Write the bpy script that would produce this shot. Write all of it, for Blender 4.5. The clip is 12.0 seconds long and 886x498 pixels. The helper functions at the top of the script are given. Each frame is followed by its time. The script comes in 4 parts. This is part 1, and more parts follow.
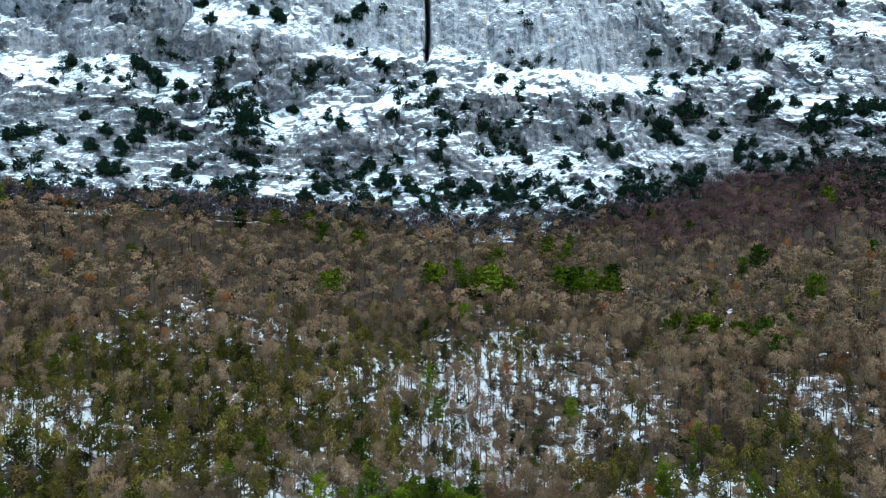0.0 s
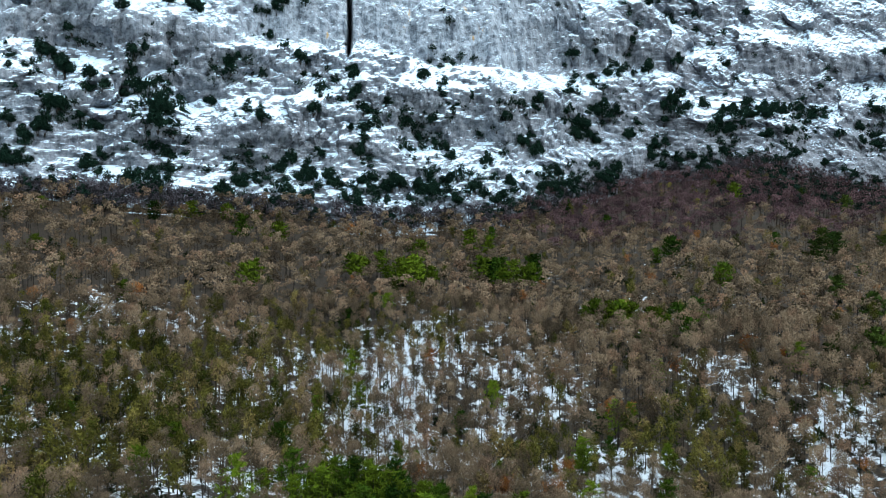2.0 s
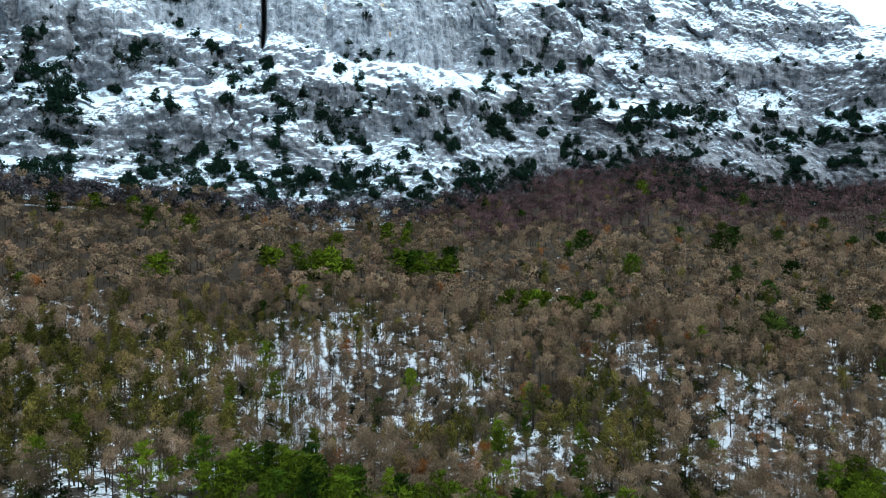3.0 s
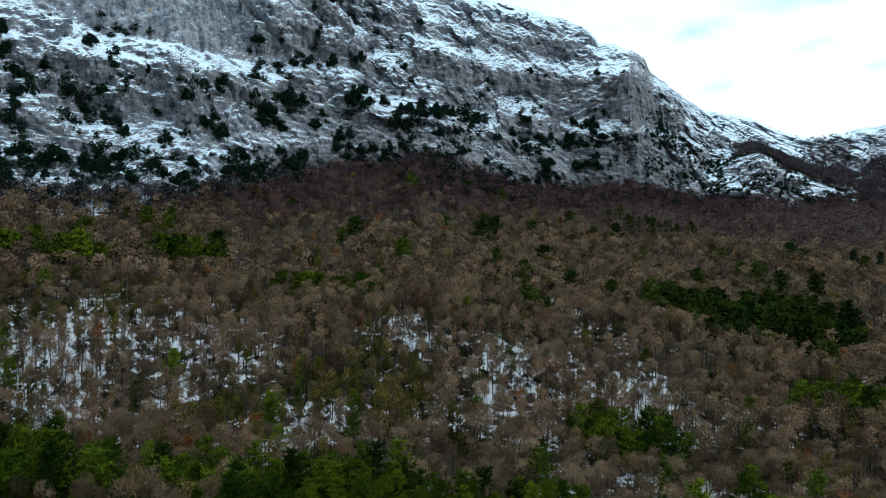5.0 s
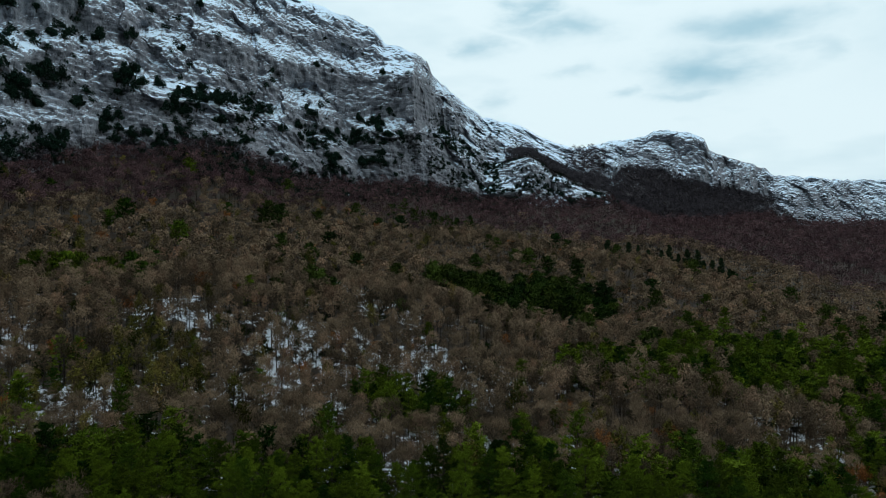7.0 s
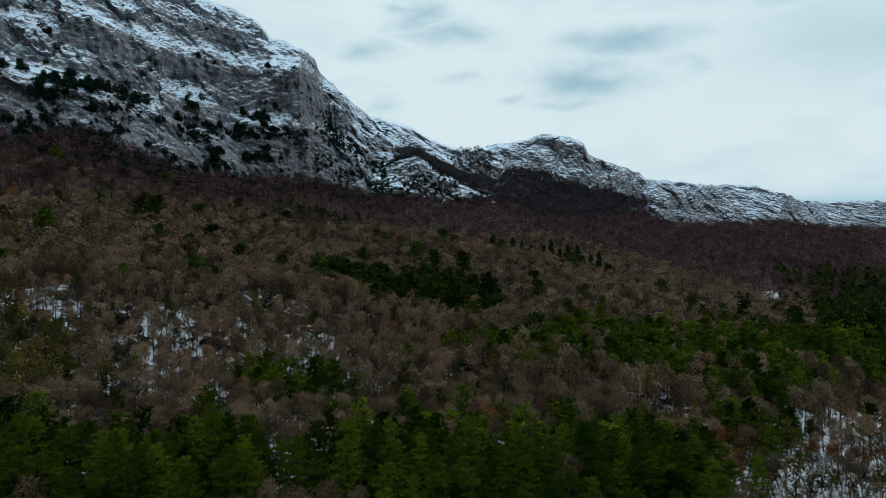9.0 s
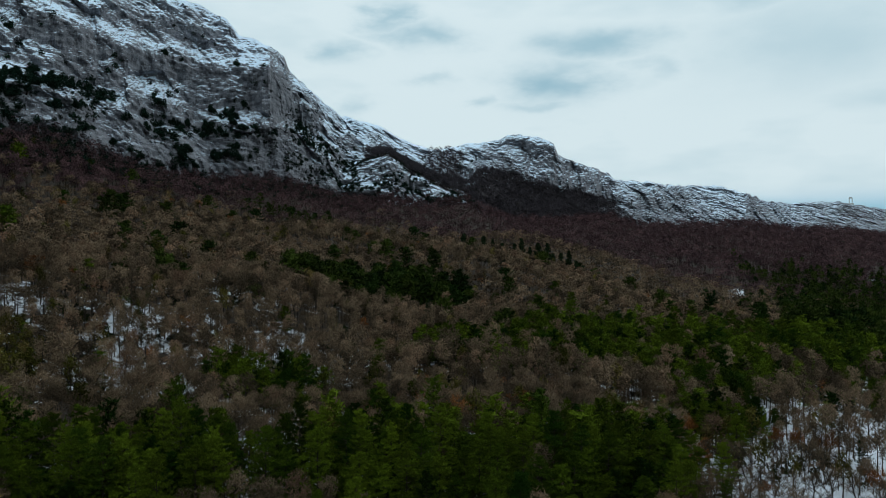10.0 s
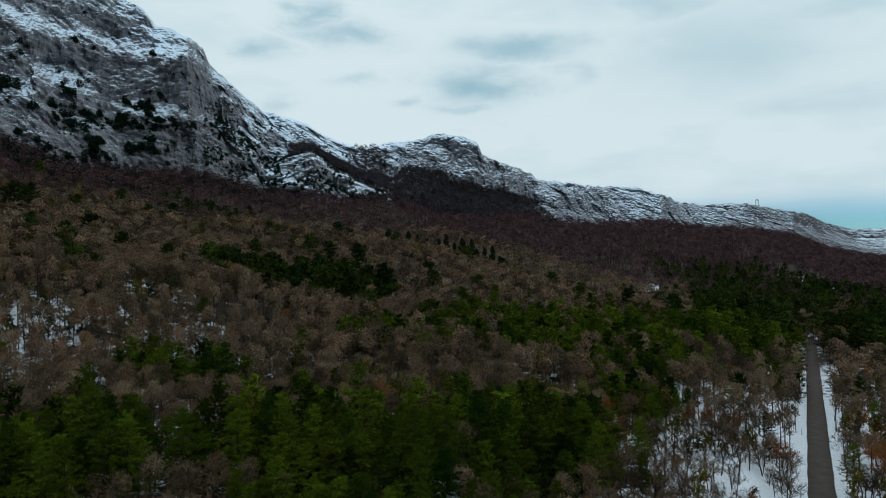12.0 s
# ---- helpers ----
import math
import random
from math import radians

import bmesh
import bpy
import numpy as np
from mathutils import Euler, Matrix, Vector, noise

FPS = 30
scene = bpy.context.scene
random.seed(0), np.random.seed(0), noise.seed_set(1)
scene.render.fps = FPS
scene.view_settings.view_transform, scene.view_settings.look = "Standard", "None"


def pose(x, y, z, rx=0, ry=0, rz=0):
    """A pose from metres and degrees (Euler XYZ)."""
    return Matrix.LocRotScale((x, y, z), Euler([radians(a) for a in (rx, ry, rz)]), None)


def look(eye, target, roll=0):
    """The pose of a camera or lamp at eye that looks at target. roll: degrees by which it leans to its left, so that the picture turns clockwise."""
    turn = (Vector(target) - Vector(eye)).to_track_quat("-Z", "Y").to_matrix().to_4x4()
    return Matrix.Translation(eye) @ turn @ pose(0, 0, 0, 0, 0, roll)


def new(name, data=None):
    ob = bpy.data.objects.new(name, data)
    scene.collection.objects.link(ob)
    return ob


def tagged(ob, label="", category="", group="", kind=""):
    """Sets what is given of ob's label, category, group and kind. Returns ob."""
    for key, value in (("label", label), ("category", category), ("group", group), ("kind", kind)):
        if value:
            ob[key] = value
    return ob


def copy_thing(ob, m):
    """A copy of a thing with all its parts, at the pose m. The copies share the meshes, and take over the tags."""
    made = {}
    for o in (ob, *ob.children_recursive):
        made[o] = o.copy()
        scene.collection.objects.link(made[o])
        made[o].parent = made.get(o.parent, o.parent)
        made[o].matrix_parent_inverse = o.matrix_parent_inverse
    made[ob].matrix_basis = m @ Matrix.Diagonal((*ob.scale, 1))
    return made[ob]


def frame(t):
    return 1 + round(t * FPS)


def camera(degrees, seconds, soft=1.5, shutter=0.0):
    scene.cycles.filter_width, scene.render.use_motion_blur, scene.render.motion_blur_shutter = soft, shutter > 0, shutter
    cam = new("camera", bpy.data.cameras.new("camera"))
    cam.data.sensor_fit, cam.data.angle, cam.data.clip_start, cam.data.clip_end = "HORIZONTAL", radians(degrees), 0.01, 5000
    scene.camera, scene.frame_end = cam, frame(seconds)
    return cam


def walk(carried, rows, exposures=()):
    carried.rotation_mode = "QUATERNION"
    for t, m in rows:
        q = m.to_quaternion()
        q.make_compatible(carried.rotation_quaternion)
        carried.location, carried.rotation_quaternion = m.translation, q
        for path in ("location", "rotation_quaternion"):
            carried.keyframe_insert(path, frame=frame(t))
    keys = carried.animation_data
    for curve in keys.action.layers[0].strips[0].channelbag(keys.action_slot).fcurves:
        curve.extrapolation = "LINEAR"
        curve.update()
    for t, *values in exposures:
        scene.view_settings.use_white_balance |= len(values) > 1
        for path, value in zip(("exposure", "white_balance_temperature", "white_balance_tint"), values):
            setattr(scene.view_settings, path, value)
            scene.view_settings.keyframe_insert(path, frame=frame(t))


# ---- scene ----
cam = camera(62.95, 12.0, soft=0.6)
# seconds, (x, y, z, tilt, lean, turn): a drone sinking over the road and turning to the right
PATH = [
    (0.0, (0.00, 0.00, 84.89, 88.235, 0.009, -0.000)),
    (0.5, (0.06, 0.05, 83.73, 88.322, -0.006, -1.235)),
    (1.0, (0.14, 0.09, 82.47, 88.409, -0.005, -2.530)),
    (1.5, (0.22, 0.10, 81.00, 88.512, 0.002, -3.947)),
    (2.0, (0.29, 0.04, 79.18, 88.589, -0.000, -6.049)),
    (2.5, (0.33, -0.05, 77.08, 88.689, -0.006, -8.770)),
    (3.0, (0.39, -0.09, 74.86, 88.847, -0.032, -12.581)),
    (5.0, (0.74, 0.01, 65.29, 89.396, 0.044, -30.367)),
    (5.5, (0.92, 0.01, 62.93, 89.550, -0.023, -34.660)),
    (6.0, (1.05, 0.04, 60.60, 89.715, -0.097, -39.045)),
    (6.5, (1.13, 0.05, 58.36, 89.801, -0.144, -43.491)),
    (7.0, (1.16, 0.02, 56.35, 89.847, -0.142, -47.132)),
    (9.0, (0.85, -0.75, 51.08, 90.161, -0.040, -55.934)),
    (9.5, (0.82, -0.82, 50.15, 90.216, 0.016, -57.055)),
    (10.0, (0.82, -0.88, 49.28, 90.258, 0.073, -58.218)),
    (10.5, (0.83, -0.92, 48.39, 90.297, 0.089, -59.698)),
    (11.0, (0.84, -0.95, 47.53, 90.320, 0.106, -61.233)),
    (11.5, (0.84, -0.99, 46.69, 90.318, 0.102, -62.764)),
    (12.0, (0.85, -1.03, 45.93, 90.320, 0.116, -64.150)),
]
EXPOSURES = [(0.0, 1.4, 6150, 10), (3.0, 1.3, 6200, 10), (5.0, 0.45, 6300, 9), (7.0, -0.06, 6350, 9), (12.0, -0.28, 6400, 10)]
walk(cam, [(t, pose(*p)) for t, p in PATH], EXPOSURES)

# ---- world and sun: a bright overcast with soft grey clouds ----
SUN_AZ, SUN_EL = 118.0, 32.0


def N(tree, kind, **sets):
    n = tree.nodes.new(kind)
    for k, v in sets.items():
        setattr(n, k, v)
    return n


world = bpy.data.worlds.new("overcast_sky")
scene.world = world
world.use_nodes = True
wt = world.node_tree
wt.nodes.clear()
w_out = N(wt, "ShaderNodeOutputWorld")
w_bg = N(wt, "ShaderNodeBackground")
w_tc = N(wt, "ShaderNodeTexCoord")
w_sky = N(wt, "ShaderNodeTexSky", sky_type="NISHITA", sun_disc=False, sun_elevation=radians(SUN_EL),
          sun_rotation=radians(SUN_AZ), altitude=700.0)
w_dim = N(wt, "ShaderNodeMix", data_type="RGBA", blend_type="MULTIPLY")
w_dim.inputs[0].default_value = 1.0
w_dim.inputs[7].default_value = (0.025, 0.055, 0.085, 1)
w_sep = N(wt, "ShaderNodeSeparateXYZ")
wt.links.new(w_tc.outputs["Generated"], w_sep.inputs[0])


def w_math(op, *vals):
    n = N(wt, "ShaderNodeMath", operation=op)
    for k, v in enumerate(vals):
        if isinstance(v, (int, float)):
            n.inputs[k].default_value = v
        else:
            wt.links.new(v, n.inputs[k])
    return n.outputs[0]


def w_noise(scale, detail, tall):
    mp = N(wt, "ShaderNodeMapping")
    mp.inputs["Scale"].default_value = (1.0, 1.0, tall)
    wt.links.new(w_tc.outputs["Generated"], mp.inputs[0])
    n = N(wt, "ShaderNodeTexNoise")
    n.inputs["Scale"].default_value, n.inputs["Detail"].default_value, n.inputs["Roughness"].default_value = scale, detail, 0.55
    wt.links.new(mp.outputs[0], n.inputs["Vector"])
    return n.outputs[0]


# grey-blue rags under the white deck: azimuth, elevation, half-width, half-height in degrees, depth
RAGS = [(67.2, 13.0, 3.6, 1.4, 1.0), (70.4, 15.6, 4.6, 1.0, 0.9), (56.2, 16.4, 2.8, 0.8, 0.8), (53.8, 17.8, 1.6, 1.1, 0.8),
        (49.6, 15.6, 2.2, 0.75, 0.75), (50.8, 11.4, 1.7, 0.8, 0.45), (61.3, 11.5, 1.3, 0.4, 0.5), (65.8, 11.3, 2.2, 0.4, 0.5),
        (86.0, 15.0, 7.5, 3.0, 0.5), (80.3, 18.2, 4.0, 1.1, 0.55), (74.6, 13.7, 1.8, 0.8, 0.4), (57.6, 13.2, 1.5, 0.5, 0.4)]
w_az = w_math("MULTIPLY", w_math("ARCTAN2", w_sep.outputs["X"], w_sep.outputs["Y"]), 180 / math.pi)
w_el = w_math("MULTIPLY", w_math("ARCSINE", w_sep.outputs["Z"]), 180 / math.pi)
w_wob = w_noise(11.0, 4.0, 2.6)
w_az = w_math("MULTIPLY_ADD", w_math("SUBTRACT", w_wob, 0.5), 9.0, w_az)
w_el = w_math("MULTIPLY_ADD", w_math("SUBTRACT", w_noise(7.0, 4.0, 2.0), 0.5), 4.0, w_el)
w_grey = w_math("MULTIPLY", w_math("MAXIMUM", w_math("SUBTRACT", w_noise(3.0, 4.0, 3.2), 0.47), 0.0), 2.2)
for az_, el_, wide_, tall_, deep_ in RAGS:
    far_ = w_math("ADD", w_math("POWER", w_math("DIVIDE", w_math("SUBTRACT", w_az, az_), wide_), 2.0),
                  w_math("POWER", w_math("DIVIDE", w_math("SUBTRACT", w_el, el_), tall_), 2.0))
    w_grey = w_math("MAXIMUM", w_grey, w_math("MULTIPLY", w_math("EXPONENT", w_math("MULTIPLY", far_, -1.0)), deep_))
w_cloud = N(wt, "ShaderNodeMix", data_type="RGBA")
w_cloud.inputs[6].default_value = (0.83, 0.98, 1.02, 1)
w_cloud.inputs[7].default_value = (0.40, 0.63, 0.74, 1)
wt.links.new(w_grey, w_cloud.inputs[0])
w_low = N(wt, "ShaderNodeMapRange", interpolation_type="SMOOTHSTEP")
w_low.inputs["From Min"].default_value = 0.035
w_low.inputs["From Max"].default_value = 0.085
w_mix = N(wt, "ShaderNodeMix", data_type="RGBA")
wt.links.new(w_sky.outputs[0], w_dim.inputs[6])
wt.links.new(w_sep.outputs["Z"], w_low.inputs[0])
wt.links.new(w_low.outputs[0], w_mix.inputs[0])
wt.links.new(w_dim.outputs[2], w_mix.inputs[6])
wt.links.new(w_cloud.outputs[2], w_mix.inputs[7])
# an overcast deck is brightest overhead
w_pos = w_math("MAXIMUM", w_sep.outputs["Z"], 0.0)
wt.links.new(w_math("MULTIPLY_ADD", w_math("MULTIPLY", w_pos, w_pos), 0.25, 0.96), w_bg.inputs[1])
wt.links.new(w_mix.outputs[2], w_bg.inputs[0])
wt.links.new(w_bg.outputs[0], w_out.inputs[0])

sun_data = bpy.data.lights.new("sun", "SUN")
sun_data.energy, sun_data.angle, sun_data.color = 0.35, radians(25), (1.0, 0.96, 0.9)
sun = new("sun", sun_data)
a, e = radians(SUN_AZ), radians(SUN_EL)
sun.matrix_world = look((0, 0, 400), (-math.sin(a) * math.cos(e), -math.cos(a) * math.cos(e), 400 - math.sin(e)))


# ---- materials ----
def material(name, rough=0.9):
    m = bpy.data.materials.new(name)
    m.use_nodes = True
    t = m.node_tree
    b = t.nodes["Principled BSDF"]
    b.inputs["Roughness"].default_value = rough
    b.inputs["Specular IOR Level"].default_value = 0.2
    return m, t, b


def noise_node(t, scale, detail=4.0, rough=0.55, vec=None, stretch=None):
    n = N(t, "ShaderNodeTexNoise")
    n.inputs["Scale"].default_value = scale
    n.inputs["Detail"].default_value = detail
    n.inputs["Roughness"].default_value = rough
    if vec is None:
        vec = N(t, "ShaderNodeNewGeometry").outputs["Position"]
    if stretch:
        mp = N(t, "ShaderNodeMapping")
        mp.inputs["Scale"].default_value = stretch
        t.links.new(vec, mp.inputs[0])
        vec = mp.outputs[0]
    t.links.new(vec, n.inputs["Vector"])
    return n.outputs[0]


def ramp(t, fac, *stops):
    r = N(t, "ShaderNodeValToRGB")
    for k, (pos, col) in enumerate(stops):
        el = r.color_ramp.elements[k] if k < 2 else r.color_ramp.elements.new(pos)
        el.position, el.color = pos, (*col, 1)
    t.links.new(fac, r.inputs[0])
    return r.outputs[0]


def mix(t, fac, a, b, blend="MIX"):
    m = N(t, "ShaderNodeMix", data_type="RGBA", blend_type=blend)
    for sock, v in ((m.inputs[0], fac), (m.inputs[6], a), (m.inputs[7], b)):
        if isinstance(v, (int, float)):
            sock.default_value = v
        elif isinstance(v, tuple):
            sock.default_value = (*v, 1)
        else:
            t.links.new(v, sock)
    return m.outputs[2]


def calc(t, op, *vals):
    m = N(t, "ShaderNodeMath", operation=op)
    for k, v in enumerate(vals):
        if isinstance(v, (int, float)):
            m.inputs[k].default_value = v
        else:
            t.links.new(v, m.inputs[k])
    return m.outputs[0]


def steps(t, v, lo, hi):
    m = N(t, "ShaderNodeMapRange", interpolation_type="SMOOTHSTEP")
    m.inputs["From Min"].default_value, m.inputs["From Max"].default_value = lo, hi
    t.links.new(v, m.inputs[0])
    return m.outputs[0]


def bump(t, b, height, strength, dist):
    n = N(t, "ShaderNodeBump")
    n.inputs["Strength"].default_value, n.inputs["Distance"].default_value = strength, dist
    t.links.new(height, n.inputs["Height"])
    t.links.new(n.outputs[0], b.inputs["Normal"])


SNOW = (0.70, 0.83, 0.96)


def attribute(t, name):
    n = N(t, "ShaderNodeAttribute")
    n.attribute_name = name
    return n.outputs["Fac"]


def plain(name, c0, c1, scale, rough=0.9, island=0.0, tone=0.0, snow=0.0, c2=None):
    """A grained two-tone material; island, tone: how far single pieces and whole trees differ; snow: the share of snowy pieces."""
    m, t, b = material(name, rough)
    b.inputs["Specular IOR Level"].default_value = 0.03
    geo = N(t, "ShaderNodeNewGeometry")
    v = noise_node(t, scale, 3)
    own = None
    if tone:
        own = calc(t, "FRACT", calc(t, "ADD", attribute(t, "tone"), N(t, "ShaderNodeObjectInfo").outputs["Random"]))
        v = calc(t, "MULTIPLY_ADD", v, 0.45, calc(t, "MULTIPLY", own, 0.55))
    col = ramp(t, v, (0.25, c0), (0.62, c1), (0.80, c2 or c1))
    grey = None
    for source, amount in ((geo.outputs["Random Per Island"], island), (own, tone)):
        if amount:
            if source is own:
                source = calc(t, "FRACT", calc(t, "MULTIPLY", own, 7.31))
            f = calc(t, "MULTIPLY_ADD", source, 2 * amount, 1 - amount)
            grey = f if grey is None else calc(t, "MULTIPLY", grey, f)
    if grey is not None:
        g = N(t, "ShaderNodeCombineColor")
        for k in range(3):
            t.links.new(grey, g.inputs[k])
        col = mix(t, 1.0, col, g.outputs[0], "MULTIPLY")
    if snow:
        col = mix(t, calc(t, "GREATER_THAN", geo.outputs["Random Per Island"], 1 - snow), col, SNOW)
    t.links.new(col, b.inputs["Base Color"])
    return m


def rock_material():
    m, t, b = material("limestone_with_snow", 0.92)
    geo = N(t, "ShaderNodeNewGeometry")
    sep = N(t, "ShaderNodeSeparateXYZ")
    t.links.new(geo.outputs["Normal"], sep.inputs[0])
    hold = attribute(t, "snow_hold")
    wall = attribute(t, "high_wall")
    big = noise_node(t, 0.03, 5)
    mid = noise_node(t, 0.16, 4, 0.6)
    strat = noise_node(t, 0.42, 3, 0.5, stretch=(0.13, 0.13, 1.0))
    seam = noise_node(t, 0.95, 2, 0.5, stretch=(0.33, 0.33, 1.0))
    dash = noise_node(t, 0.9, 3, 0.6, stretch=(0.5, 0.5, 2.4))
    streak = noise_node(t, 0.26, 4, 0.6, stretch=(1.0, 1.0, 0.06))
    fine = noise_node(t, 0.85, 3, 0.55)
    grit = noise_node(t, 2.1, 2, 0.55)
    low = ramp(t, calc(t, "MULTIPLY_ADD", calc(t, "SUBTRACT", streak, 0.5), 0.6, strat), (0.30, (0.082, 0.084, 0.097)), (0.46, (0.174, 0.177, 0.197)), (0.70, (0.268, 0.272, 0.300)))
    high = ramp(t, streak, (0.32, (0.085, 0.10, 0.125)), (0.45, (0.235, 0.258, 0.295)), (0.70, (0.38, 0.40, 0.44)))
    rock = mix(t, wall, low, high)
    rock = mix(t, calc(t, "MULTIPLY", calc(t, "MULTIPLY", steps(t, streak, 0.60, 0.66), steps(t, big, 0.57, 0.63)), steps(t, wall, 0.9, 1.0)), rock, (0.42, 0.28, 0.15))
    rock = mix(t, calc(t, "MULTIPLY", steps(t, mid, 0.60, 0.68), 0.6), rock, (0.062, 0.056, 0.060))
    # mid-scale dark mottling paints the shade of crevices into the rock colour
    rock = mix(t, 0.8, rock, ramp(t, mid, (0.34, (0.38, 0.38, 0.40)), (0.46, (1.0, 1.0, 1.0))), "MULTIPLY")
    rock = mix(t, 0.6, rock, ramp(t, fine, (0.34, (0.30, 0.30, 0.31)), (0.50, (1.0, 1.0, 1.0))), "MULTIPLY")
    cover = calc(t, "MULTIPLY_ADD", calc(t, "SUBTRACT", sep.outputs["Z"], 0.55), 1.5, hold)
    for v, k in ((grit, 1.7), (fine, 1.4), (dash, 2.2), (seam, 0.6), (mid, 1.1), (big, 0.9)):
        cover = calc(t, "MULTIPLY_ADD", calc(t, "SUBTRACT", v, 0.5), k, cover)
    snow = steps(t, cover, 0.495, 0.52)
    rock = mix(t, attribute(t, "scrub"), rock, ramp(t, mid, (0.3, (0.028, 0.023, 0.026)), (0.7, (0.068, 0.056, 0.060))))
    t.links.new(mix(t, snow, rock, SNOW), b.inputs["Base Color"])
    h = calc(t, "ADD", calc(t, "MULTIPLY", streak, 0.9), calc(t, "ADD", fine, calc(t, "MULTIPLY", strat, 0.5)))
    bump(t, b, h, 0.9, 0.8)
    return m


def ground_material():
    m, t, b = material("snow_and_leaf_litter", 0.9)
    hold = attribute(t, "snow_hold")
    mid = noise_node(t, 0.30, 4, 0.6)
    fine = noise_node(t, 2.2, 4)
    litter = ramp(t, fine, (0.3, (0.018, 0.013, 0.010)), (0.7, (0.055, 0.040, 0.029)))
    cover = calc(t, "MULTIPLY_ADD", calc(t, "SUBTRACT", mid, 0.5), 1.1, hold)
    cover = calc(t, "MULTIPLY_ADD", calc(t, "SUBTRACT", fine, 0.5), 0.5, cover)
    t.links.new(mix(t, steps(t, cover, 0.46, 0.58), litter, ramp(t, fine, (0.3, (0.50, 0.53, 0.58)), (0.65, (0.74, 0.77, 0.82)))), b.inputs["Base Color"])
    bump(t, b, mid, 0.5, 0.4)
    return m


def road_material():
    m, t, b = material("worn_asphalt", 0.85)
    v = noise_node(t, 0.4, 5)
    f = noise_node(t, 12.0, 3)
    c = ramp(t, v, (0.3, (0.046, 0.036, 0.030)), (0.7, (0.072, 0.057, 0.048)))
    c = mix(t, 0.4, c, ramp(t, f, (0.3, (0.5, 0.5, 0.5)), (0.7, (1.0, 1.0, 1.0))), "MULTIPLY")
    t.links.new(c, b.inputs["Base Color"])
    bump(t, b, f, 0.3, 0.02)
    return m


ROCK, GROUND, ROAD = rock_material(), ground_material(), road_material()
BARK = plain("grey_brown_bark", (0.012, 0.010, 0.008), (0.040, 0.033, 0.026), 1.5)
UNDER = plain("dark_undergrowth_leaves", (0.004, 0.009, 0.002), (0.018, 0.026, 0.006), 0.15, island=0.5, tone=0.4)
OAK = plain("bare_oak_twigs", (0.050, 0.035, 0.022), (0.178, 0.125, 0.081), 0.05, island=0.14, tone=0.36, c2=(0.168, 0.101, 0.065))
BEECH = plain("bare_beech_twigs", (0.040, 0.023, 0.026), (0.094, 0.054, 0.056), 0.04, island=0.18, tone=0.38)
COMBE = plain("bare_combe_twigs", (0.027, 0.024, 0.029), (0.072, 0.062, 0.070), 0.04, island=0.2, tone=0.38)
IVY = plain("ivy_clad_twigs", (0.020, 0.024, 0.003), (0.090, 0.076, 0.017), 0.10, island=0.45, tone=0.45, c2=(0.120, 0.080, 0.036))
RUSSET = plain("dry_oak_leaves", (0.13, 0.045, 0.012), (0.24, 0.095, 0.028), 0.3, island=0.35, tone=0.25)
NEEDLE = plain("pine_needles", (0.008, 0.022, 0.002), (0.062, 0.088, 0.006), 0.06, island=0.30, tone=0.50)
BLACK_PINE = plain("dark_pine_needles", (0.006, 0.016, 0.003), (0.030, 0.044, 0.007), 0.06, island=0.35, tone=0.38)
SPRUCE = plain("dark_spruce_needles", (0.006, 0.014, 0.006), (0.018, 0.030, 0.012), 0.3, island=0.4)
DARK = plain("dark_evergreen_leaves", (0.003, 0.010, 0.007), (0.011, 0.026, 0.017), 0.2, island=0.5, snow=0.003)
CONCRETE = plain("pale_concrete", (0.45, 0.45, 0.44), (0.6, 0.6, 0.58), 0.5)


# ---- numbers: noise and meshes ----
def hashed(i, j, k, seed):
    h = (i * 374761393 + j * 668265263 + k * 1274126177 + seed * 974634777) & 0xFFFFFFFF
    h = ((h ^ (h >> 13)) * 1103515245) & 0xFFFFFFFF
    h = ((h ^ (h >> 16)) * 668265263) & 0xFFFFFFFF
    return ((h ^ (h >> 15)) & 0xFFFF) / 32767.5 - 1.0


def vnoise(x, y, z, seed=0):
    """Smooth noise from -1 to 1 over arrays."""
    x, y, z = np.broadcast_arrays(x, y, z)
    i, j, k = (np.floor(v).astype(np.int64) for v in (x, y, z))
    u, v, w = (q * q * (3 - 2 * q) for q in (x - i, y - j, z - k))
    out = 0
    for di in (0, 1):
        for dj in (0, 1):
            for dk in (0, 1):
                wt_ = (u if di else 1 - u) * (v if dj else 1 - v) * (w if dk else 1 - w)
                out = out + wt_ * hashed(i + di, j + dj, k + dk, seed)
    return out


def fbm(x, y, z, octaves=3, seed=0):
    out, amp = 0, 1.0
    for o in range(octaves):
        out = out + amp * vnoise(x * 2 ** o, y * 2 ** o, z * 2 ** o, seed + o)
        amp *= 0.5
    return out


def bosses(x, y, z, seed):
    """Rounded bosses with creases between them: from 1 on a boss to 0 or less in a crease."""
    i, j, k = (np.floor(v).astype(np.int64) for v in (x, y, z))
    best = np.full(np.shape(x), 9.0)
    for di in (-1, 0, 1):
        for dj in (-1, 0, 1):
            for dk in (-1, 0, 1):
                a_, b_, c_ = i + di, j + dj, k + dk
                px, py, pz = (0.5 + 0.42 * hashed(a_, b_, c_, seed + q) for q in (0, 1, 2))
                d2 = (x - a_ - px) ** 2 + (y - b_ - py) ** 2 + (z - c_ - pz) ** 2
                best = np.minimum(best, d2 + 0.12 * hashed(a_, b_, c_, seed + 3))
    return 1 - best


def smooth(v, lo, hi):
    q = np.clip((v - lo) / (hi - lo), 0, 1)
    return q * q * (3 - 2 * q)


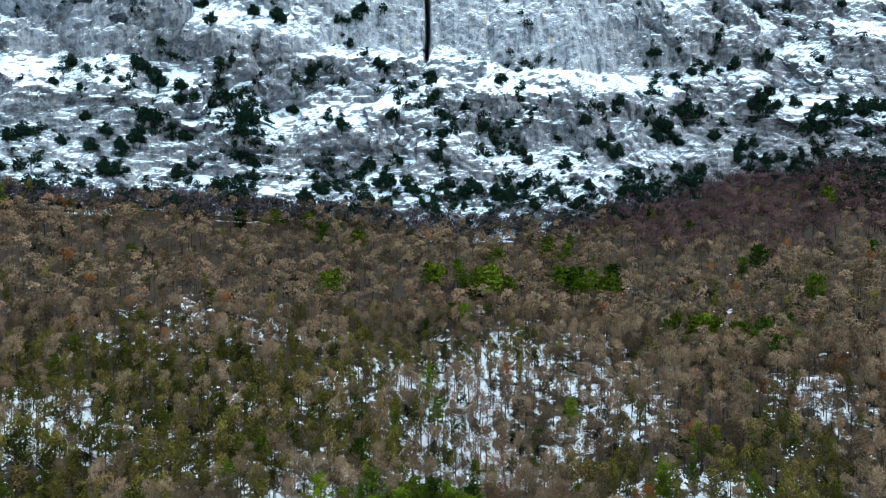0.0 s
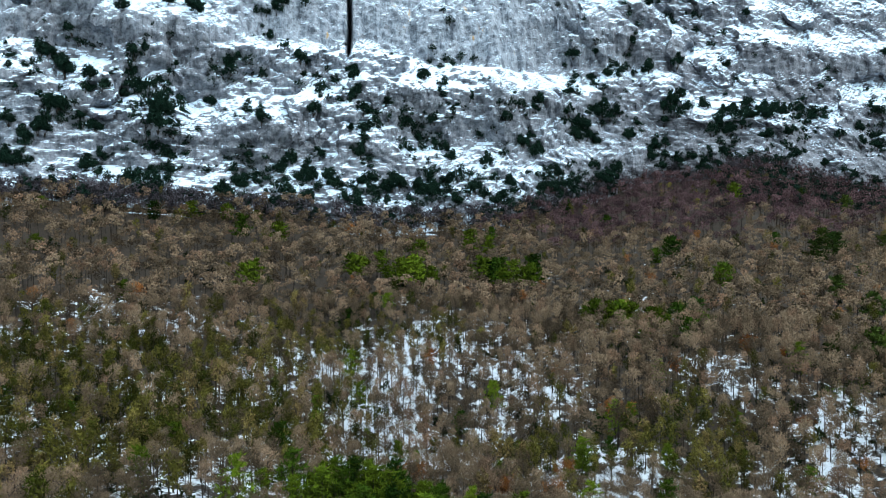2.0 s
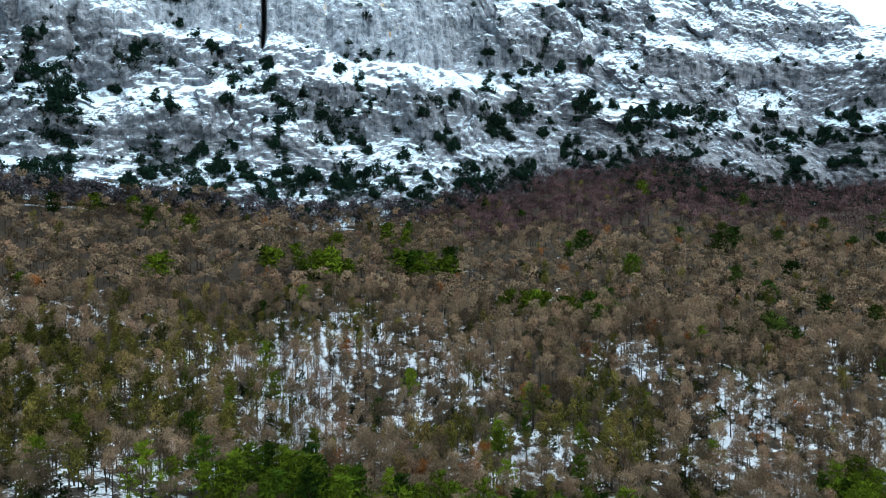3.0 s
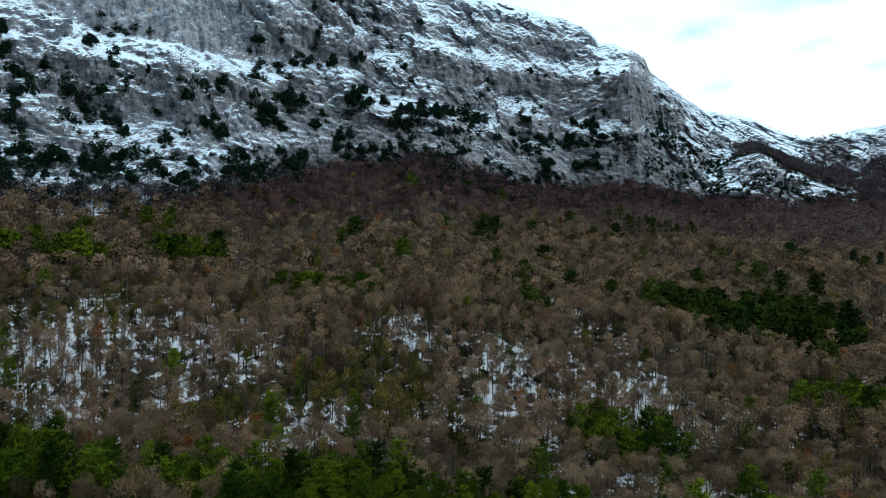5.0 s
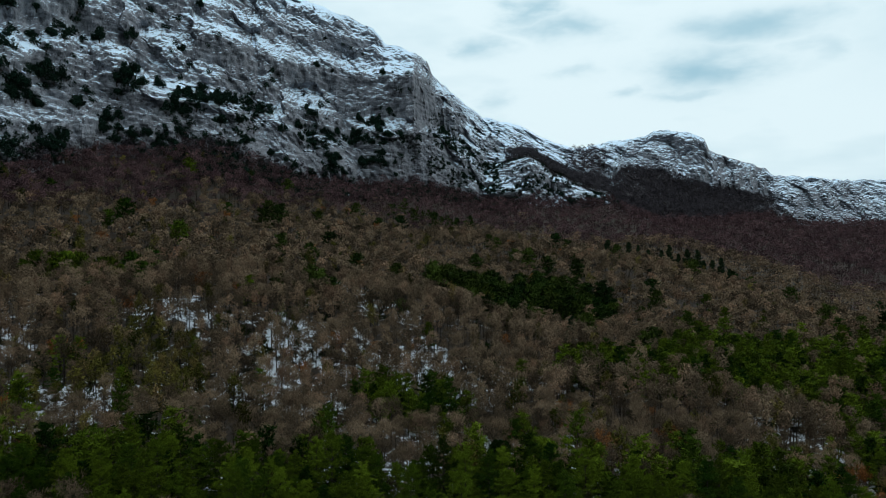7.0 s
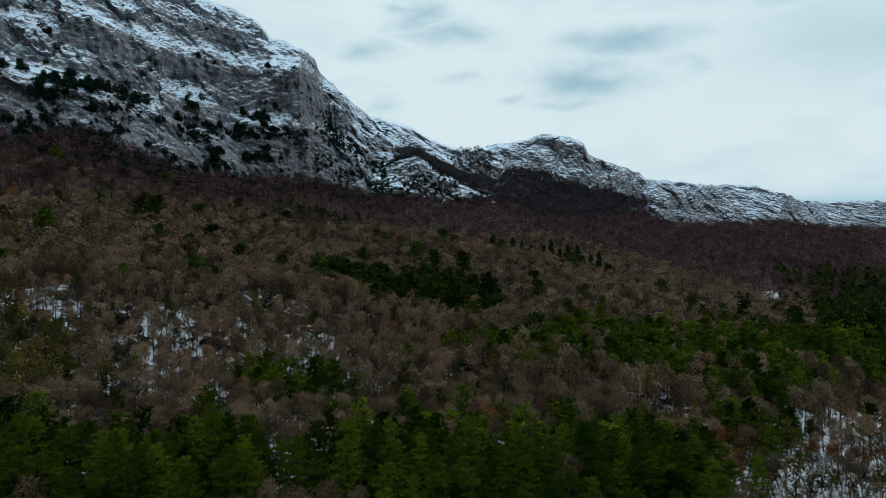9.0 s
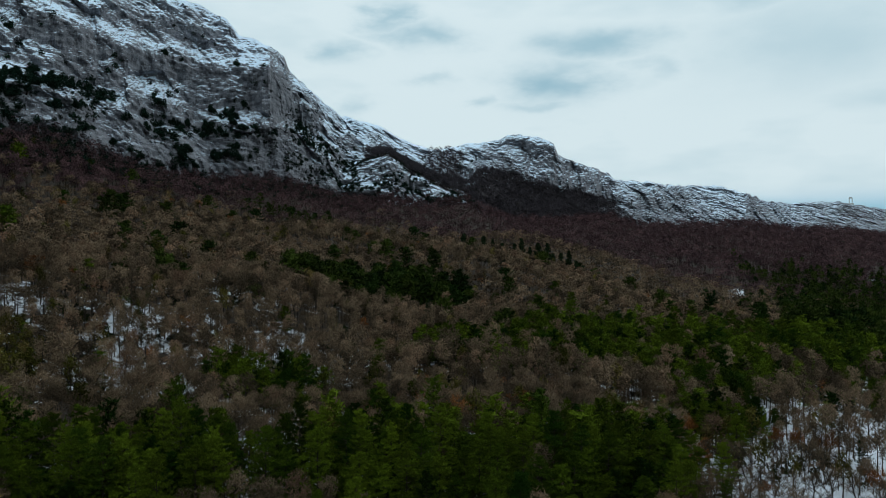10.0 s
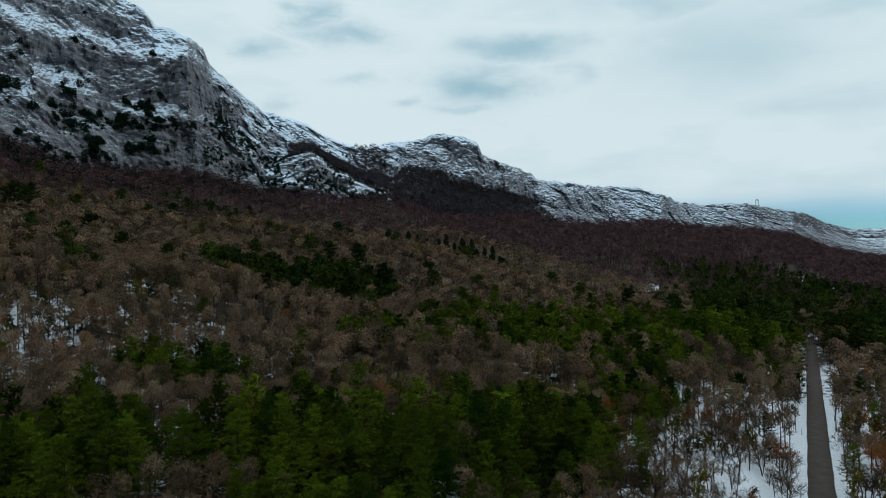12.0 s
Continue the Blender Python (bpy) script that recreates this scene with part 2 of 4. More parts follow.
def mesh_of(name, verts, faces, mat, shade=False, **marks):
    """A mesh from arrays: verts (n, 3), faces (m, 3 or 4); marks: a number for each vert."""
    me = bpy.data.meshes.new(name)
    verts, faces = np.asarray(verts, np.float32), np.asarray(faces, np.int32)
    n = faces.shape[1]
    me.vertices.add(len(verts))
    me.vertices.foreach_set("co", verts.ravel())
    me.loops.add(faces.size)
    me.loops.foreach_set("vertex_index", faces.ravel())
    me.polygons.add(len(faces))
    me.polygons.foreach_set("loop_start", np.arange(0, faces.size, n, dtype=np.int32))
    me.polygons.foreach_set("use_smooth", np.full(len(faces), shade))
    me.update(calc_edges=True)
    me.materials.append(mat)
    for key, values in marks.items():
        me.attributes.new(key, "FLOAT", "POINT").data.foreach_set("value", np.asarray(values, np.float32).ravel())
    return me


# ---- the lie of the land: radial profiles round the drone's station over the road ----
# turn to the right of the first view: (distance, height) of the plain, the wooded slope (four knots),
# the cliff's foot, the top of the lower wall, the foot of the upper wall, the crest
PROFILES = []


def profile(az, *knots):
    PROFILES.append((az, knots))


profile(-75, (40, 2), (124, 20), (190, 28), (250, 42), (330, 66), (400, 97), (440, 140), (470, 175), (560, 270))
profile(-30, (40, 3), (110, 20), (165, 27), (238, 43), (300, 64), (362, 91), (410, 138), (435, 172), (520, 272))
profile(-15, (40, 3), (124, 27), (180, 31), (250, 42), (328, 69), (364, 86), (400, 143), (418, 178), (480, 285))
profile(0, (40, 3), (124, 22), (184, 22), (237, 36), (298, 60), (352, 76), (405, 140), (440, 186), (490, 288))
profile(10, (40, 3), (120, 18), (183, 20), (225, 33), (320, 59), (374, 76.5), (426, 138), (448, 178), (500, 290))
profile(16, (40, 3), (115, 15), (160, 19), (225, 34), (335, 59), (426, 90), (462, 142), (485, 180), (535, 285))
profile(22, (40, 3), (112, 14), (155, 18), (225, 33), (335, 57), (475, 108), (497, 157), (512, 186), (590, 288))
profile(30, (40, 3), (112, 13), (200, 20), (252, 42), (372, 62), (495, 114), (522, 152), (560, 190), (640, 278))
profile(35, (40, 3), (105, 12), (195, 18), (265, 41), (400, 62), (540, 104), (585, 150), (610, 190), (690, 284))
profile(40, (40, 2), (100, 11), (183, 17), (283, 40), (440, 61), (600, 102), (632, 148), (655, 192), (722, 279))
profile(44.8, (40, 2), (100, 10), (215, 17), (300, 36), (470, 58), (640, 106), (650, 155), (656, 195), (705, 243))
profile(46.6, (40, 2), (100, 10), (220, 16), (300, 36), (480, 58), (655, 106), (680, 150), (715, 178), (770, 222))
profile(48.6, (40, 2), (100, 10), (220, 15), (300, 35), (490, 58), (680, 104), (710, 145), (760, 175), (830, 214))
profile(50.5, (40, 2), (100, 10), (220, 14), (298, 34), (500, 58), (710, 97), (745, 132), (790, 160), (880, 206))
profile(54, (40, 2), (100, 10), (240, 16), (317, 33), (520, 56), (705, 96), (745, 148), (850, 162), (960, 208))
profile(57.3, (40, 1.5), (100, 9), (250, 17), (350, 35), (545, 53), (732, 93), (765, 122), (850, 138), (985, 188))
profile(60.3, (40, 1.5), (100, 9), (250, 17), (380, 36), (575, 52), (770, 100), (788, 109), (920, 136), (1035, 203))
profile(61.5, (40, 1.5), (100, 9), (250, 17), (385, 36), (580, 52), (800, 90), (850, 108), (985, 158), (1040, 206))
profile(64.5, (40, 1.5), (100, 9), (250, 17), (400, 32), (600, 52), (880, 80), (940, 112), (1005, 152), (1055, 219))
profile(67.0, (40, 1), (100, 8), (230, 15), (400, 28), (600, 48), (920, 82), (975, 110), (1015, 134), (1045, 204))
profile(69, (40, 1), (100, 7), (220, 13), (410, 24), (600, 44), (960, 86), (1035, 112), (1068, 130), (1090, 180))
profile(71.4, (40, 1), (100, 6), (220, 12), (450, 22), (620, 38), (1050, 93), (1120, 116), (1150, 128), (1172, 165))
profile(72.6, (40, 1), (100, 6), (220, 12), (460, 19), (625, 35), (1090, 85), (1140, 114), (1170, 134), (1220, 164))
profile(74.5, (40, 1), (100, 6), (220, 11), (480, 16), (640, 32), (1150, 84), (1195, 116), (1215, 140), (1255, 163))
profile(78.3, (40, 1), (100, 5), (230, 10), (500, 9), (680, 26), (1250, 86), (1320, 120), (1360, 142), (1450, 175))
profile(81, (40, 0.5), (100, 4), (240, 9), (520, 8), (720, 30), (1310, 90), (1365, 115), (1395, 133), (1450, 156))
profile(84, (40, 0.5), (100, 3), (250, 8), (560, 9), (800, 30), (1500, 84), (1650, 112), (1720, 130), (1900, 163))
profile(87, (40, 0), (110, 1.5), (280, 5), (560, 8), (900, 34), (1600, 84), (1750, 105), (1850, 130), (2000, 168))
profile(90, (40, 0), (140, 0), (280, 0), (480, 2), (900, 26), (1700, 70), (1900, 95), (2100, 125), (2300, 162))
profile(92, (40, 0), (140, 0), (280, 0), (480, 0), (900, 18), (1900, 50), (2200, 80), (2500, 115), (2800, 146))
profile(94, (40, 0), (140, -0.5), (280, -1), (480, -1), (900, 10), (2000, 35), (2400, 60), (2800, 95), (3000, 131))
profile(99, (40, 0), (140, -1), (280, -2), (480, -3), (900, 2), (2100, 20), (2600, 50), (3000, 90), (3200, 132))
profile(115, (40, 0), (140, -2), (280, -4), (480, -5), (900, -4), (2100, 8), (2600, 20), (3100, 40), (3400, 60))
AZ = np.array([q[0] for q in PROFILES], float)
KNOTS = np.array([[(0, k[0][1] * 0.6)] + list(k) for _, k in PROFILES], float)
# the skyline: azimuth and height of the crest
CREST = [(28.9, 280.5), (31.1, 285.5), (33.3, 290.5), (35.5, 287.5), (37.7, 285.5), (39.9, 281.5), (41.7, 269.5), (42.5, 255.5), (43.6, 250.5), (44.6, 245.5), (45.9, 246.5), (46.3, 235.5), (47.5, 232), (48.7, 222), (50.3, 212), (52.3, 214), 
         (53.8, 209), (56, 194), (57.6, 188), (58.9, 194), (60.2, 203), (62.7, 210), (63.3, 216), (64.4, 219), (65.9, 213), (67, 203), (67.3, 189), (68.9, 181), (71.1, 172), 
         (71.6, 164), (73.9, 164), (75.9, 163), (77.9, 172), (79, 174), (80.5, 159), (82.2, 154), (83.8, 161), (85.3, 168), (87.3, 168), (89.9, 162), (90.9, 164), (92, 146), (93.4, 129), (95.6, 131)]
CREST_AZ, CREST_Z = (np.array(q, float) for q in zip(*CREST))
ROAD_Y0, ROAD_SLOPE, ROAD_HALF = -3.8, -0.0122, 2.4


def knots_at(az):
    """Distances and heights of the knots at an array of azimuths: (n, 10), (n, 10)."""
    az = np.clip(az, AZ[0], AZ[-1])
    rr = np.stack([np.interp(az, AZ, KNOTS[:, k, 0]) for k in range(KNOTS.shape[1])], -1)
    zz = np.stack([np.interp(az, AZ, KNOTS[:, k, 1]) for k in range(KNOTS.shape[1])], -1)
    zz[..., 9] = np.where((az > CREST_AZ[0]) & (az < CREST_AZ[-1]), np.interp(az, CREST_AZ, CREST_Z), zz[..., 9])
    return rr, zz


def polar(x, y):
    return np.degrees(np.arctan2(x, y)), np.hypot(x, y)


def road_y(x):
    """The road's middle line; it bends to the left far off."""
    return ROAD_Y0 + ROAD_SLOPE * x + np.maximum(0, x - 395) ** 2 * 0.006


# folds of the wooded slope: azimuth, distance, half-width in degrees, half-depth in metres, rise
FOLDS = [(33, 222, 7, 26, 7.0), (47, 246, 6.5, 26, 6.0), (54, 304, 8, 26, -6.0), (63, 300, 6, 30, -3.0), (57, 410, 9, 24, 5.0),
         (70, 380, 8, 30, 4.0), (66, 540, 10, 36, 6.0), (47, 430, 6, 30, 6.0), (80, 700, 8, 50, 5.0), (20, 345, 7, 24, 5.0),
         (5, 262, 6, 14, 2.5), (30, 400, 5, 26, 6.0)]


def height(x, y):
    """The ground's height up to the cliff's foot."""
    x, y = np.asarray(x, float), np.asarray(y, float)
    az, r = polar(x, y)
    rr, zz = knots_at(az)
    out = zz[..., 0].copy()
    for k in range(rr.shape[-1] - 1):
        q = (r - rr[..., k]) / np.maximum(rr[..., k + 1] - rr[..., k], 1e-3)
        out = np.where(q > 0, zz[..., k] + np.clip(q, 0, 1) * (zz[..., k + 1] - zz[..., k]), out)
    out = out + smooth(r, 60, 160) * (1.6 * fbm(x / 45, y / 45, 0.0, 2, 3) + 0.5 * fbm(x / 12, y / 12, 0.0, 2, 5))
    for a_, r_, da, dr, dz in FOLDS:
        out = out + dz * np.exp(-((az - a_) / da) ** 2 - ((r - r_) / dr) ** 2)
    behind = smooth(np.abs(az - 22.0), 100, 140)
    out = out * (1 - behind) + behind * (-3 + 2.5 * fbm(x / 150, y / 150, 0.0, 2, 9))
    off = np.abs(y - road_y(x))
    near = np.where((x > -300) & (x < 470), 1 - smooth(off, 4.0, 16.0), 0.0)
    return out * (1 - near) + near * (0.0 - 0.0015 * np.abs(x))


def ring_sheet(azs, rows):
    """Faces of a sheet of len(rows) rings of len(azs) verts."""
    n, m = len(azs), len(rows)
    i, j = np.meshgrid(np.arange(m - 1), np.arange(n - 1), indexing="ij")
    i, j = i.ravel(), j.ravel()
    return np.stack([i * n + j, i * n + j + 1, (i + 1) * n + j + 1, (i + 1) * n + j], 1)


# where the pines stand: (azimuth, distance, half-width in degrees, half-depth in metres)
PINES = [(5, 135, 16, 12), (22, 128, 12, 16), (36, 118, 14, 24), (55, 120, 16, 30), (70, 124, 12, 28),
         (45, 172, 5, 12), (61, 214, 5, 22), (70, 255, 6, 40), (79, 250, 7, 80), (86, 340, 5, 90),
         (51, 302, 6.5, 26), (57, 316, 4, 20), (47, 520, 4, 12), (87, 520, 6, 70), (90, 620, 8, 160),
         (3, 292, 4, 4), (21, 262, 5, 5), (12, 300, 3, 4), (97, 420, 5, 110), (38, 250, 2, 6)]
IVIES = [(-20, 190, 12, 60), (-7, 205, 8, 50), (-30, 170, 6, 70), (27, 190, 5, 28), (0, 240, 10, 12), (14, 175, 8, 14)]
GAPS = [(4, 203, 9, 48), (-8.7, 230, 1.5, 7), (-6.0, 232, 1.3, 6), (19, 172, 6, 22), (-28.5, 205, 4, 26),
        (35, 188, 8, 28), (47, 206, 6, 26), (90, 175, 8, 60), (83, 150, 8, 30), (82, 430, 2, 12), (88, 460, 3, 14),
        (55, 330, 5, 8), (48, 165, 4, 8), (62, 165, 4, 6)]
RUSSETS = [(77.5, 146, 4, 15), (60.2, 150, 1.6, 5), (57, 176, 1.4, 5), (65, 160, 2.0, 7), (84, 172, 2, 6), (96, 190, 2, 30)]


CLEARINGS = [(80.4, 600, 0.75, 24), (90.5, 800, 2.4, 60), (86.0, 470, 0.9, 26)]


def inside(patches, az, r, x, y):
    out = np.zeros_like(az)
    wob = 0.45 * fbm(x / 24, y / 24, 0.0, 3, 91)
    for a_, r_, da, dr in patches:
        d = np.hypot((az - a_) / da, (r - r_) / dr)
        out = np.maximum(out, 1 - smooth(d + wob, 0.55, 1.2))
    return out


# the ground: one sheet from the road to the horizon
g_az = np.concatenate([np.arange(-180, -40, 2.0), np.arange(-40, 104, 0.35), np.arange(104, 180.1, 2.0)])
f_row = np.linspace(0, 1, 150) ** 1.2


def ground_sheet():
    rr, _ = knots_at(g_az)
    foot = rr[:, 6] + 3
    wide = smooth(np.abs(g_az - 20.0), 92, 120)
    foot = foot * (1 - wide) + 1500 * wide
    r = 0.02 + f_row[:, None] * (foot - 0.02)[None, :]
    r = np.concatenate([r, np.maximum(r[-1:], 1500), np.full((1, len(g_az)), 4600.0)], 0)
    x, y = r * np.sin(np.radians(g_az)), r * np.cos(np.radians(g_az))
    z = height(x, y)
    z[-2:] = np.where(wide > 0.5, z[-2:], -40.0)
    az, dist = polar(x, y)
    hold = 0.40 + 0.18 * fbm(x / 26, y / 26, 0.0, 3, 121) + 0.18 * inside(GAPS, az, dist, x, y)
    hold = hold + 0.22 * (1 - smooth(np.abs(y - road_y(x)), 10, 50)) * (x < 470) - 0.35 * smooth(dist, 225, 430) + 0.8 * inside(CLEARINGS, az, dist, x, y)
    hold = hold - 0.5 * smooth(dist / foot[None, :], 0.82, 0.95)
    ob = new("ground", mesh_of("ground", np.stack([x, y, z], -1).reshape(-1, 3), ring_sheet(g_az, r), GROUND, True, snow_hold=hold))
    tagged(ob, "forest floor of patchy snow and brown leaf litter", "ground", kind="structure")
    return ob


ground_sheet()

# the massif: from the foot to the crest and over it
M_ROWS = (70, 40, 110, 24)


def rock_point(az, s):
    """The cliff at azimuths az and rows s from 0 (the foot) to 4 (behind the crest); with the snow it holds."""
    rr, zz = knots_at(az)
    back_r, back_z = rr[..., 9] + 160, zz[..., 9] - 25
    r4 = np.stack([rr[..., 6], rr[..., 7], rr[..., 8], rr[..., 9], back_r], -1)
    z4 = np.stack([zz[..., 6], zz[..., 7], zz[..., 8], zz[..., 9], back_z], -1)
    k = np.clip(np.floor(s).astype(int), 0, 3)
    q = s - k
    take = lambda a_, i_: np.take_along_axis(a_, i_[..., None], -1)[..., 0]
    r0, r1, z0, z1 = take(r4, k), take(r4, k + 1), take(z4, k), take(z4, k + 1)
    # a scree apron under the lower wall, and an upper wall that leans back towards its top
    east = smooth(az, 12, 26)
    q_r = np.where(k == 0, np.clip(q, 0, 1) ** (0.85 + 1.1 * smooth(az, 16, 26) * (1 - smooth(az, 50, 56))), np.where(k == 2, q ** 1.5, q))
    r, z = r0 + (r1 - r0) * q_r, z0 + (z1 - z0) * q
    sx, sy = np.sin(np.radians(az)), np.cos(np.radians(az))
    x, y = r * sx, r * sy
    fade = smooth(s, 0.0, 0.3) * (1 - 0.7 * smooth(s, 2.8, 3.0))
    wall = smooth(s, 1.9, 2.1) * (1 - smooth(s, 2.75, 3.0)) * smooth(az, -13, -7) * (1 - smooth(az, 11, 16))
    big = fbm(x / 60, y / 60, z / 110, 3, 21)
    puff = lambda w, tall_, seed: np.abs(vnoise(x / w, y / w, z / tall_, seed)) - 0.35
    wx, wy, wz = (7 * vnoise(x / 22, y / 22, z / 22, q) + 2 * vnoise(x / 6, y / 6, z / 6, q + 3) for q in (201, 202, 203))
    low_face = 1 - smooth(s, 0.8, 1.1)
    far_ = smooth(az, 55, 66)
    # tall rounded buttresses, blocks on them, and knobs on those
    flat_ = low_face * (1 - smooth(az, 14, 24))
    d = 6 * big - (21 - 13 * flat_) * (bosses((x + wx) / 32, (y + wy) / 32, (z + wz) / 80, 211) - 0.6)
    d = d - 6.0 * (bosses((x + wx) / 13, (y + wy) / 13, (z + wz) / 19, 221) - 0.6) - 2.9 * (bosses((x + wx) / 5.2, (y + wy) / 5.2, (z + wz) / 5.0, 231) - 0.6)
    d = d - 9 * (np.abs(vnoise(x / 40, y / 40, z / 420, 37)) - 0.35) - 1.6 * puff(3.4, 26, 29)
    d = d * (1 - 0.6 * wall)
    d = d + 2.5 * wall * vnoise(x / 7, y / 7, z / 120, 33) + 1.2 * wall * vnoise(x / 2.6, y / 2.6, z / 60, 35)
    upper = smooth(s, 1.2, 1.7)
    d = d - upper * (1 - 0.6 * wall) * (6.0 * puff(15, 70, 63) + 2.6 * puff(6, 30, 65))
    # great steps: sheer faces with ramps above them
    shift = np.floor(2.2 * vnoise((x + 2 * wx) / 62, (y + 2 * wy) / 62, z / 300, 67)) * 0.31
    fr = (z + 10 * vnoise(x / 90, y / 90, 0.0, 69)) / 58 + shift
    fr = fr - np.floor(fr)
    d = d + 27 * (1 - wall) * smooth(s, 0.5, 1.0) * (1 - far_) * (smooth(fr, 0.5, 1.0) - fr)
    # beds: near-upright faces between narrow ledges
    h = z + 0.05 * x + 5 * vnoise(x / 60, y / 60, z / 120, 41) + 1.6 * vnoise(x / 11, y / 11, z / 30, 43)
    ledge = 0
    block = np.floor(2.5 * vnoise((x + wx) / 19, (y + wy) / 19, (z + wz) / 34, 47)) * 0.37
    for period, amp, seed in ((29.0, 0.20, 50), (10.5, 0.20, 51), (3.9, 0.30, 53)):
        ph = h / period + block
        fr = ph - np.floor(ph)
        gate = smooth(vnoise(x / (period + 9), y / (period + 9), z / (period * 0.7 + 6), seed), -0.05, 0.45) * (1 - 0.8 * wall) * (1 - 0.65 * upper)
        d = d + amp * period * gate * (smooth(fr, 0.78, 1.0) - fr)
        ledge = ledge + gate * smooth(fr, 0.55, 0.95)
    d = d + 1.3 * fbm(x / 4.0, y / 4.0, z / 3.5, 3, 61)
    cleft = np.exp(-((az + 1.25 + 0.07 * np.sin(z / 9) + 0.05 * vnoise(0.0, 0.0, z / 3, 39)) / 0.13) ** 2) * smooth(z, 176, 194)
    d = d + 4 * np.exp(-((az + 0.8) / 0.5) ** 2) * smooth(z, 140, 160) * (1 - smooth(z, 185, 200))
    d = d * fade * (1 + 0.5 * far_) + 34 * cleft
    top = smooth(s, 2.7, 3.0)
    z = z + top * (1.5 * fbm(x / 16, y / 16, 0.0, 3, 71) + 1.6 * np.abs(vnoise(x / 8, y / 8, 0.0, 75)) * smooth(az, 40, 55) + 5.0 * far_ * (np.abs(vnoise(x / 19, y / 19, 0.0, 79)) - 0.3))
    z = z + smooth(az, 53, 60) * smooth(s, 1.6, 2.2) * (1 - smooth(s, 2.8, 3.0)) * 7 * (np.abs(vnoise(x / 26, y / 26, z / 26, 77)) - 0.3)
    bench = smooth(s, 0.75, 1.15) * (1 - smooth(s, 1.9, 2.15))
    # how much snow lies: thin on the lower walls, thick on the benches and towards the crest
    low_w = 1 - smooth(s, 0.7, 1.0)
    hold = 0.335 + 0.12 * bench - 0.06 * low_w + 0.14 * smooth(s, 2.1, 3.0)
    hold = hold - 0.33 * wall - east * (0.36 - 0.44 * smooth(s + 0.25 * big, 1.45, 2.1)) + 0.06 * big + 0.03 * ledge
    west_low = (1 - smooth(az, -25, -19)) * (1 - smooth(s, 1.0, 1.4)) * smooth(s, 0.2, 0.35)
    hold = hold - 0.30 * west_low
    # woods climb the combe behind the spur and the foot of the domed summit; open rock again farther on
    lo_ = 1.0 - smooth(az, 60.0, 61.5)
    edge = s + 0.22 * vnoise(az / 0.9, s * 4, 0.0, 73)
    wooded = smooth(az, 51.5, 54.0) * (1 - smooth(az + 1.1 * vnoise(s * 4.0, az / 1.5, 0.0, 76) - 0.7 * (1.0 - s), 70.2, 72.4)) * smooth(edge, lo_ - 0.02, lo_ + 0.12) * (1 - smooth(edge, 1.9, 2.06))
    wooded = np.maximum(wooded, 0.85 * smooth(az, 56.2, 57.6) * (1 - smooth(az, 59.0, 60.5)) * smooth(s, 1.0, 1.1) * (1 - smooth(edge, 2.75, 2.95)))
    hold = hold - 0.45 * wooded - 0.05 * smooth(az, 55, 60) - 0.24 * smooth(az, 60.5, 62) * (1 - smooth(az, 71, 72.5)) * (1 - smooth(s, 2.7, 2.95)) - 2.0 * cleft
    hold = hold + 0.30 * smooth(az, 46, 50) * (1 - smooth(s, 0.9, 1.2)) * (1 - smooth(az, 60, 61.5)) + 0.22 * smooth(az, 71.5, 72.5) * (1 - smooth(s, 1.4, 2.1)) - 0.20 * smooth(az, 71.5, 72.5)
    scrub = np.maximum(wooded, 0.9 * smooth(az, 83.5, 85.5) * smooth(fbm(x / 60, y / 60, z / 25, 2, 74), -0.8, -0.3) * (1 - smooth(s, 2.8, 2.97)))
    hold = hold - 0.28 * smooth(az, 83.5, 85.5)
    scrub = np.maximum(scrub, 0.7 * east * (1 - smooth(s, 0.03, 0.16)))
    r = r + d
    # grey-blue streaked faces: the upper wall, the rest of the west side in part
    face = np.maximum(wall, np.maximum(0.8 * west_low, 0.65 * (1 - smooth(az, 14, 24)) * smooth(s, 1.8, 2.2)))
    face = np.maximum(face, 0.3 * (1 - smooth(az, 14, 24)))
    return r * sx, r * sy, z, hold, face, scrub


def massif():
    azs = np.concatenate([np.arange(-75, -36, 1.0), np.arange(-36, 97, 0.12), np.arange(97, 115.1, 1.0)])
    s = np.concatenate([k + np.arange(n) / n for k, n in enumerate(M_ROWS)] + [[4.0]])
    A_, S_ = np.meshgrid(azs, s)
    x, y, z, hold, wall, scrub = rock_point(A_, S_)
    # snow slides off the large steep faces and stays on the shoulders above them
    p = np.stack([x, y, z], -1)
    nrm = np.cross(np.gradient(p, axis=1), np.gradient(p, axis=0))
    up = np.abs(nrm[..., 2]) / (np.linalg.norm(nrm, axis=-1) + 1e-9)
    for axis, width in ((0, 9), (1, 11), (0, 9), (1, 11)):
        up = np.apply_along_axis(lambda v: np.convolve(np.pad(v, width // 2, mode="edge"), np.ones(width) / width, "valid"), axis, up)
    hold = hold + np.clip(1.1 * (up - 0.52), -0.24, 0.20) * (1 - smooth(A_, 52, 56)) * (1 - 0.5 * wall)
    z[0] -= 12
    ob = new("mountain", mesh_of("mountain", np.stack([x, y, z], -1).reshape(-1, 3), ring_sheet(azs, s), ROCK, False,
                                 snow_hold=hold, high_wall=wall, scrub=np.clip(scrub, 0, 1)))
    tagged(ob, "grey limestone cliffs and ridge dusted with fresh snow", "mountain", kind="structure")


massif()


